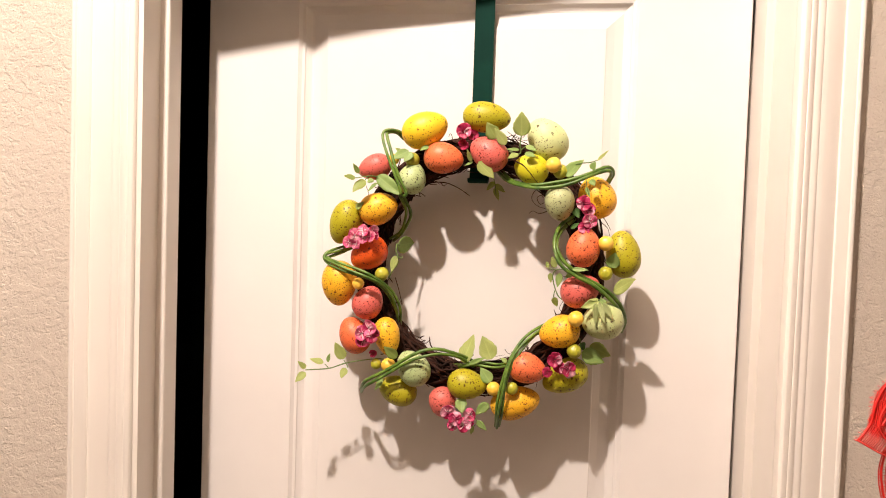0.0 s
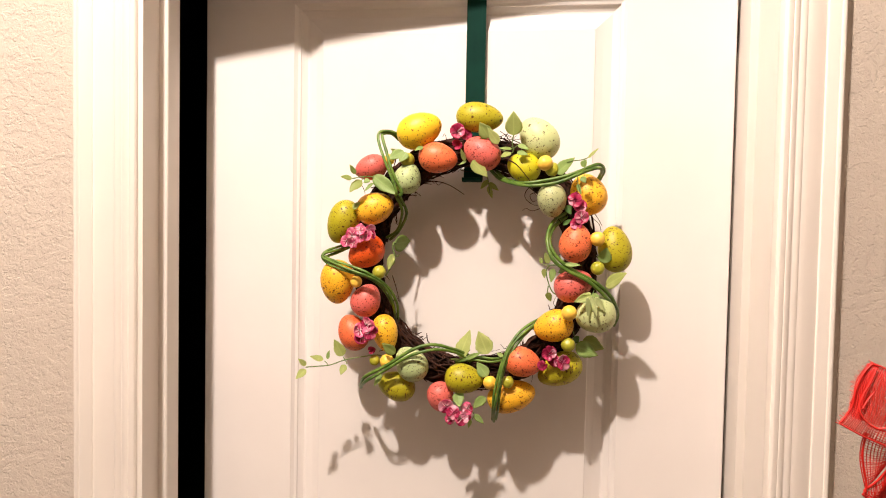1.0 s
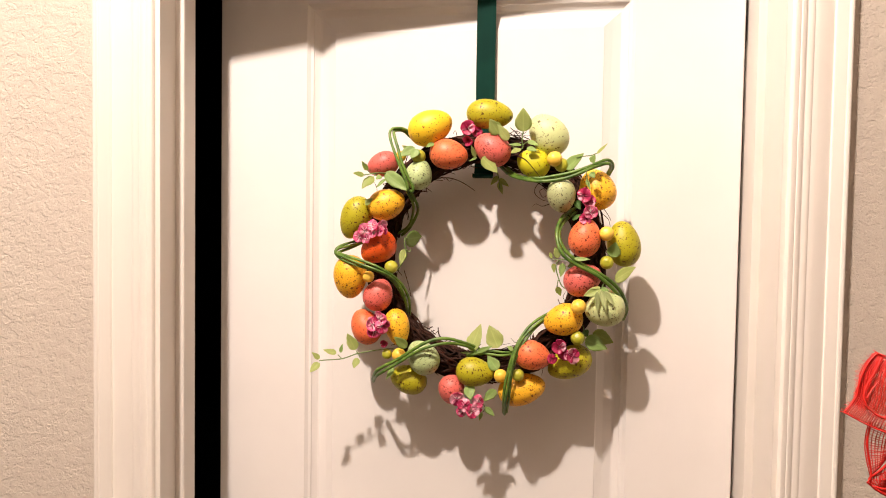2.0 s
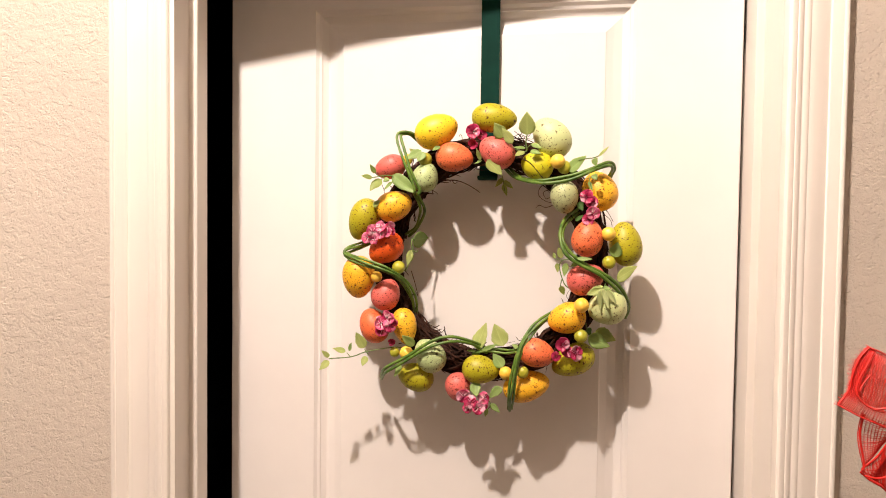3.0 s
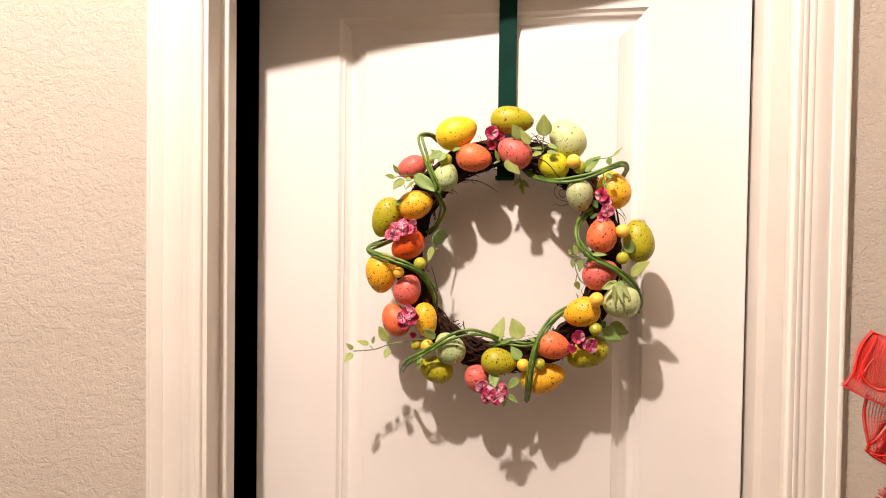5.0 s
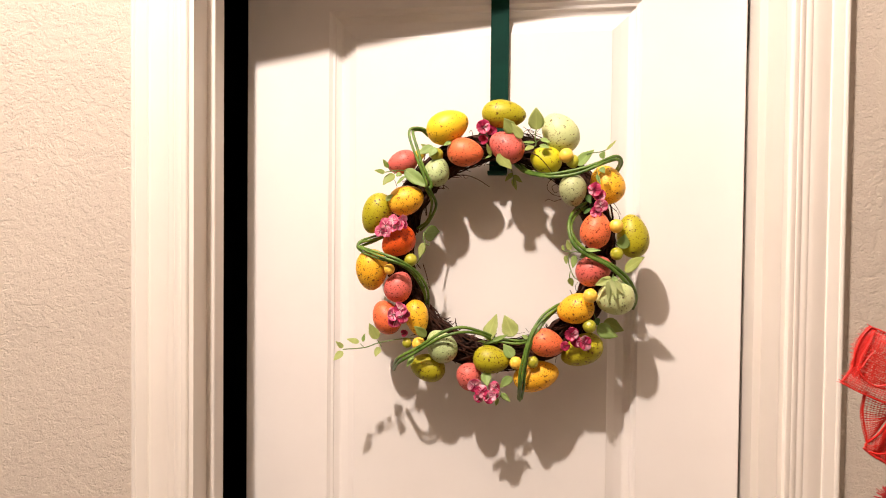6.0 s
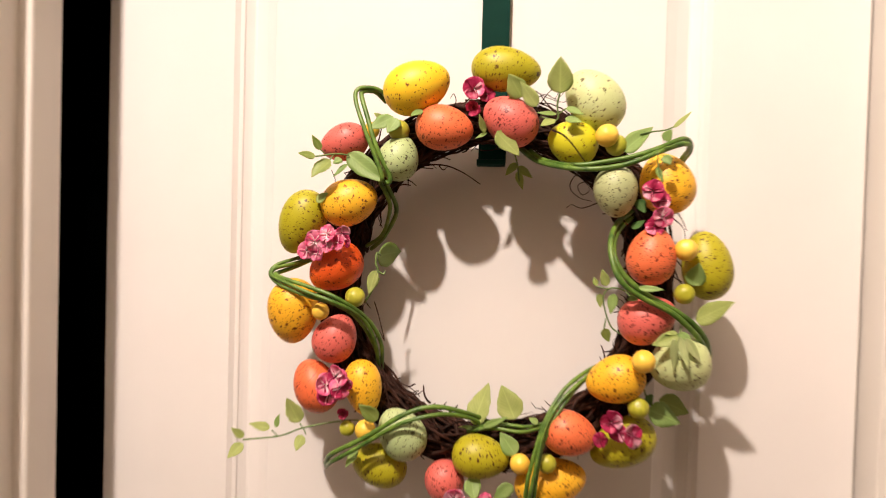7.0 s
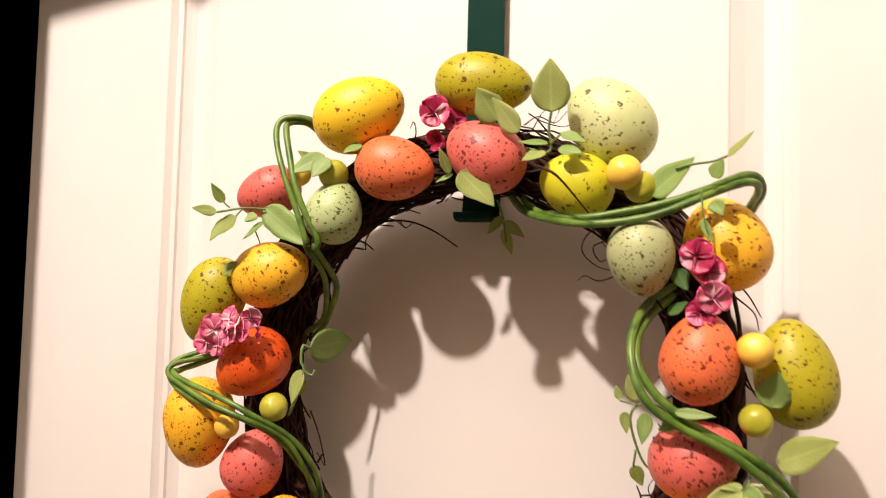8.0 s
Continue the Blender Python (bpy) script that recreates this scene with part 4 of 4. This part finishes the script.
def selvedge(bm, line, width):
    """The dense edge of a ribbon: a thin strip with a slightly uneven outline and a rolled section."""
    rings = []
    for i, q in enumerate(line):
        d = (line[min(i + 1, len(line) - 1)] - line[max(i - 1, 0)]).normalized()
        flat = Vector((-d.z, 0, d.x)).normalized()
        w = width * 0.5 * random.uniform(0.86, 1.12)
        rings.append([bm.verts.new(q + flat * (w * k) + Vector((0, t, 0))) for k, t in ((-1, 0.0), (-0.55, -0.0008), (0.1, -0.0010), (0.6, -0.0006), (1, 0.0), (0, 0.0005))])
    for p, q in zip(rings, rings[1:]):
        for k in range(6):
            bm.faces.new((p[k], p[(k + 1) % 6], q[(k + 1) % 6], q[k]))
    bm.faces.new(rings[0])
    bm.faces.new(rings[-1])


def bow_stake():
    centre = Vector((-0.0047, -0.302, 1.4960))
    thing = tagged(empty("bow_stake", pose(*centre)), "red woven mesh bow tied to a slim green stake", "bow")
    for s in (-1, 1):
        def run(*pts):
            return spline([Vector((s * x, y, z)) for x, y, z in pts], 5)

        def sheet(name, upper, lower, swell, label, cell=0.0018, fray=0.0):
            bm = bmesh.new()
            weave(bm, run(*upper), run(*lower), lambda v: s * swell(v), cell, fray)
            tagged(part(name, bm, M_BOW, thing), label, kind="stuff")

        def band(name, pts, width, label):
            bm = bmesh.new()
            selvedge(bm, run(*pts), width)
            part(name, bm, M_BOW, thing, label)

        # upper loop: frayed front sheet, a second sheet that curls inside it, and their dense edges
        sheet("loop", ((0.0543, -0.002, 0.0590), (0.0438, -0.009, 0.0536), (0.020, -0.015, 0.034), (0.004, -0.006, 0.010)),
              ((0.0788, -0.002, 0.0107), (0.0599, -0.009, 0.0009), (0.030, -0.014, -0.0100), (0.004, -0.006, -0.008)),
              lambda v: 0.0032 * sin(2 * pi * v), "open-weave red ribbon loop with a frayed end", fray=0.0029)
        sheet("inner_sheet", ((0.0533, 0.004, 0.0562), (0.0430, 0.006, 0.0510), (0.020, 0.008, 0.032), (0.004, 0.004, 0.010)),
              ((0.0669, 0.004, 0.0255), (0.0620, 0.006, 0.0140), (0.0420, 0.004, 0.0083), (0.004, 0.002, 0.002)),
              lambda v: 0.0, "open-weave red ribbon folded inside the loop")
        band("frayed_edge", ((0.0537, -0.003, 0.0585), (0.0608, -0.003, 0.0506), (0.0656, -0.003, 0.0398), (0.0676, -0.003, 0.0318), (0.0688, -0.003, 0.0247), (0.0730, -0.003, 0.0174), (0.0780, -0.003, 0.0112)), 0.0020, "dense frayed ribbon edge")
        band("top_edge", ((0.0543, -0.003, 0.0586), (0.0438, -0.010, 0.0532), (0.020, -0.016, 0.0336)), 0.0012, "dense ribbon edge")
        band("bottom_edge", ((0.0788, -0.003, 0.0112), (0.0599, -0.010, 0.0014), (0.030, -0.015, -0.0095)), 0.0013, "dense ribbon edge")
        band("curled_edge", ((0.0530, -0.007, 0.0558), (0.0584, -0.008, 0.0443), (0.0636, -0.008, 0.0351), (0.0669, -0.009, 0.0255), (0.0654, -0.011, 0.0183), (0.0607, -0.013, 0.0131), (0.0538, -0.015, 0.0097), (0.0474, -0.016, 0.0085), (0.030, -0.018, 0.008)), 0.0017, "curled dense ribbon edge")
        band("curled_edge", ((0.0531, -0.007, 0.0387), (0.0603, -0.008, 0.0303), (0.0650, -0.009, 0.0235)), 0.0013, "curled dense ribbon edge")
        band("curled_edge", ((0.0560, -0.014, 0.0098), (0.0483, -0.018, 0.0122), (0.0421, -0.019, 0.0138), (0.034, -0.019, 0.009), (0.026, -0.018, 0.002)), 0.0018, "curled dense ribbon edge")
        # lower loop and tail
        diagonal = ((0.0552, -0.004, -0.0400), (0.0473, -0.007, -0.0315), (0.0406, -0.009, -0.0202), (0.0361, -0.011, -0.0145), (0.015, -0.008, -0.002))
        low = ((0.0572, -0.002, -0.0448), (0.0497, -0.004, -0.0511), (0.0415, -0.004, -0.0555), (0.0342, -0.003, -0.0611), (0.020, 0.002, -0.070))
        sheet("lower_loop", ((0.0573, -0.002, 0.0036), (0.040, -0.003, -0.005), (0.020, -0.003, -0.005), (0.012, -0.002, -0.004), (0.004, -0.002, -0.004)),
              tuple((x, y + 0.003, z) for x, y, z in diagonal), lambda v: 0.0032 * sin(pi * v), "open-weave red ribbon loop", 0.0022)
        sheet("tail", diagonal, low, lambda v: 0.0, "open-weave red ribbon tail", 0.0017)
        band("loop_fold", ((0.0573, -0.004, 0.0036), (0.0597, -0.004, -0.0108), (0.0582, -0.004, -0.0236), (0.0555, -0.004, -0.0364), (0.0562, -0.004, -0.0435)), 0.0022, "folded ribbon edge")
        band("loop_fold", diagonal, 0.0023, "folded ribbon edge")
        band("loop_fold", low, 0.0022, "folded ribbon edge")
        band("loop_fold", ((0.0555, -0.006, -0.0468), (0.0482, -0.008, -0.0482), (0.0418, -0.009, -0.0471), (0.0372, -0.009, -0.0439), (0.0351, -0.009, -0.0394), (0.033, -0.008, -0.028)), 0.0018, "folded ribbon edge")
    bm = bmesh.new()
    bmesh.ops.create_uvsphere(bm, u_segments=14, v_segments=10, radius=0.013)
    for v in bm.verts:
        v.co.x *= 0.8
        v.co *= 1 + 0.12 * noise.noise(v.co * 200)
    part("knot", bm, M_BOW, thing, "bunched red ribbon knot")
    # small white sphere set into the mesh beside the knot
    bm = bmesh.new()
    bmesh.ops.create_uvsphere(bm, u_segments=10, v_segments=8, radius=0.0015)
    part("tie_end", bm, M_DOOR, thing, "small white dot in the mesh").location = (-0.0425, -0.017, -0.0007)
    ring = [Vector((-0.0342 + 0.0062 * cos(k * pi / 8), -0.010, -0.071 + 0.0062 * sin(k * pi / 8))) for k in range(17)]
    bm = bmesh.new()
    tube(bm, ring, 0.0016, 8)
    part("wire_loop", bm, M_VINE, thing, "small green wire loop under the bow")
    bm = bmesh.new()
    for k in range(90):
        a, h = random.uniform(0, 2 * pi), random.uniform(-1, 1)
        way = Vector((cos(a) * sqrt(1 - h * h), sin(a) * sqrt(1 - h * h), h))
        root = Vector((-0.036, -0.008, -0.088))
        tube(bm, [root + way * 0.004, root + way * random.uniform(0.009, 0.014)], 0.0009, 4, 0.5)
    part("felt_tuft", bm, M_RED, thing, "fuzzy dark red tuft under the bow")
    bm = bmesh.new()
    tube(bm, [Vector((0.01, 0.016, 0.0)), Vector((0.012, 0.016, -0.7)), Vector((0.012, 0.016, -centre.z + 0.012))], 0.005, 10)
    part("stake", bm, M_VINE, thing, "slim green stake")
    bm = bmesh.new()
    bmesh.ops.create_cone(bm, cap_ends=True, segments=28, radius1=0.11, radius2=0.10, depth=0.014, matrix=Matrix.Translation((0.012, 0.016, -centre.z + 0.007)))
    part("foot", bm, M_HANGER, thing, "round dark green foot plate", smooth=False)


bow_stake()
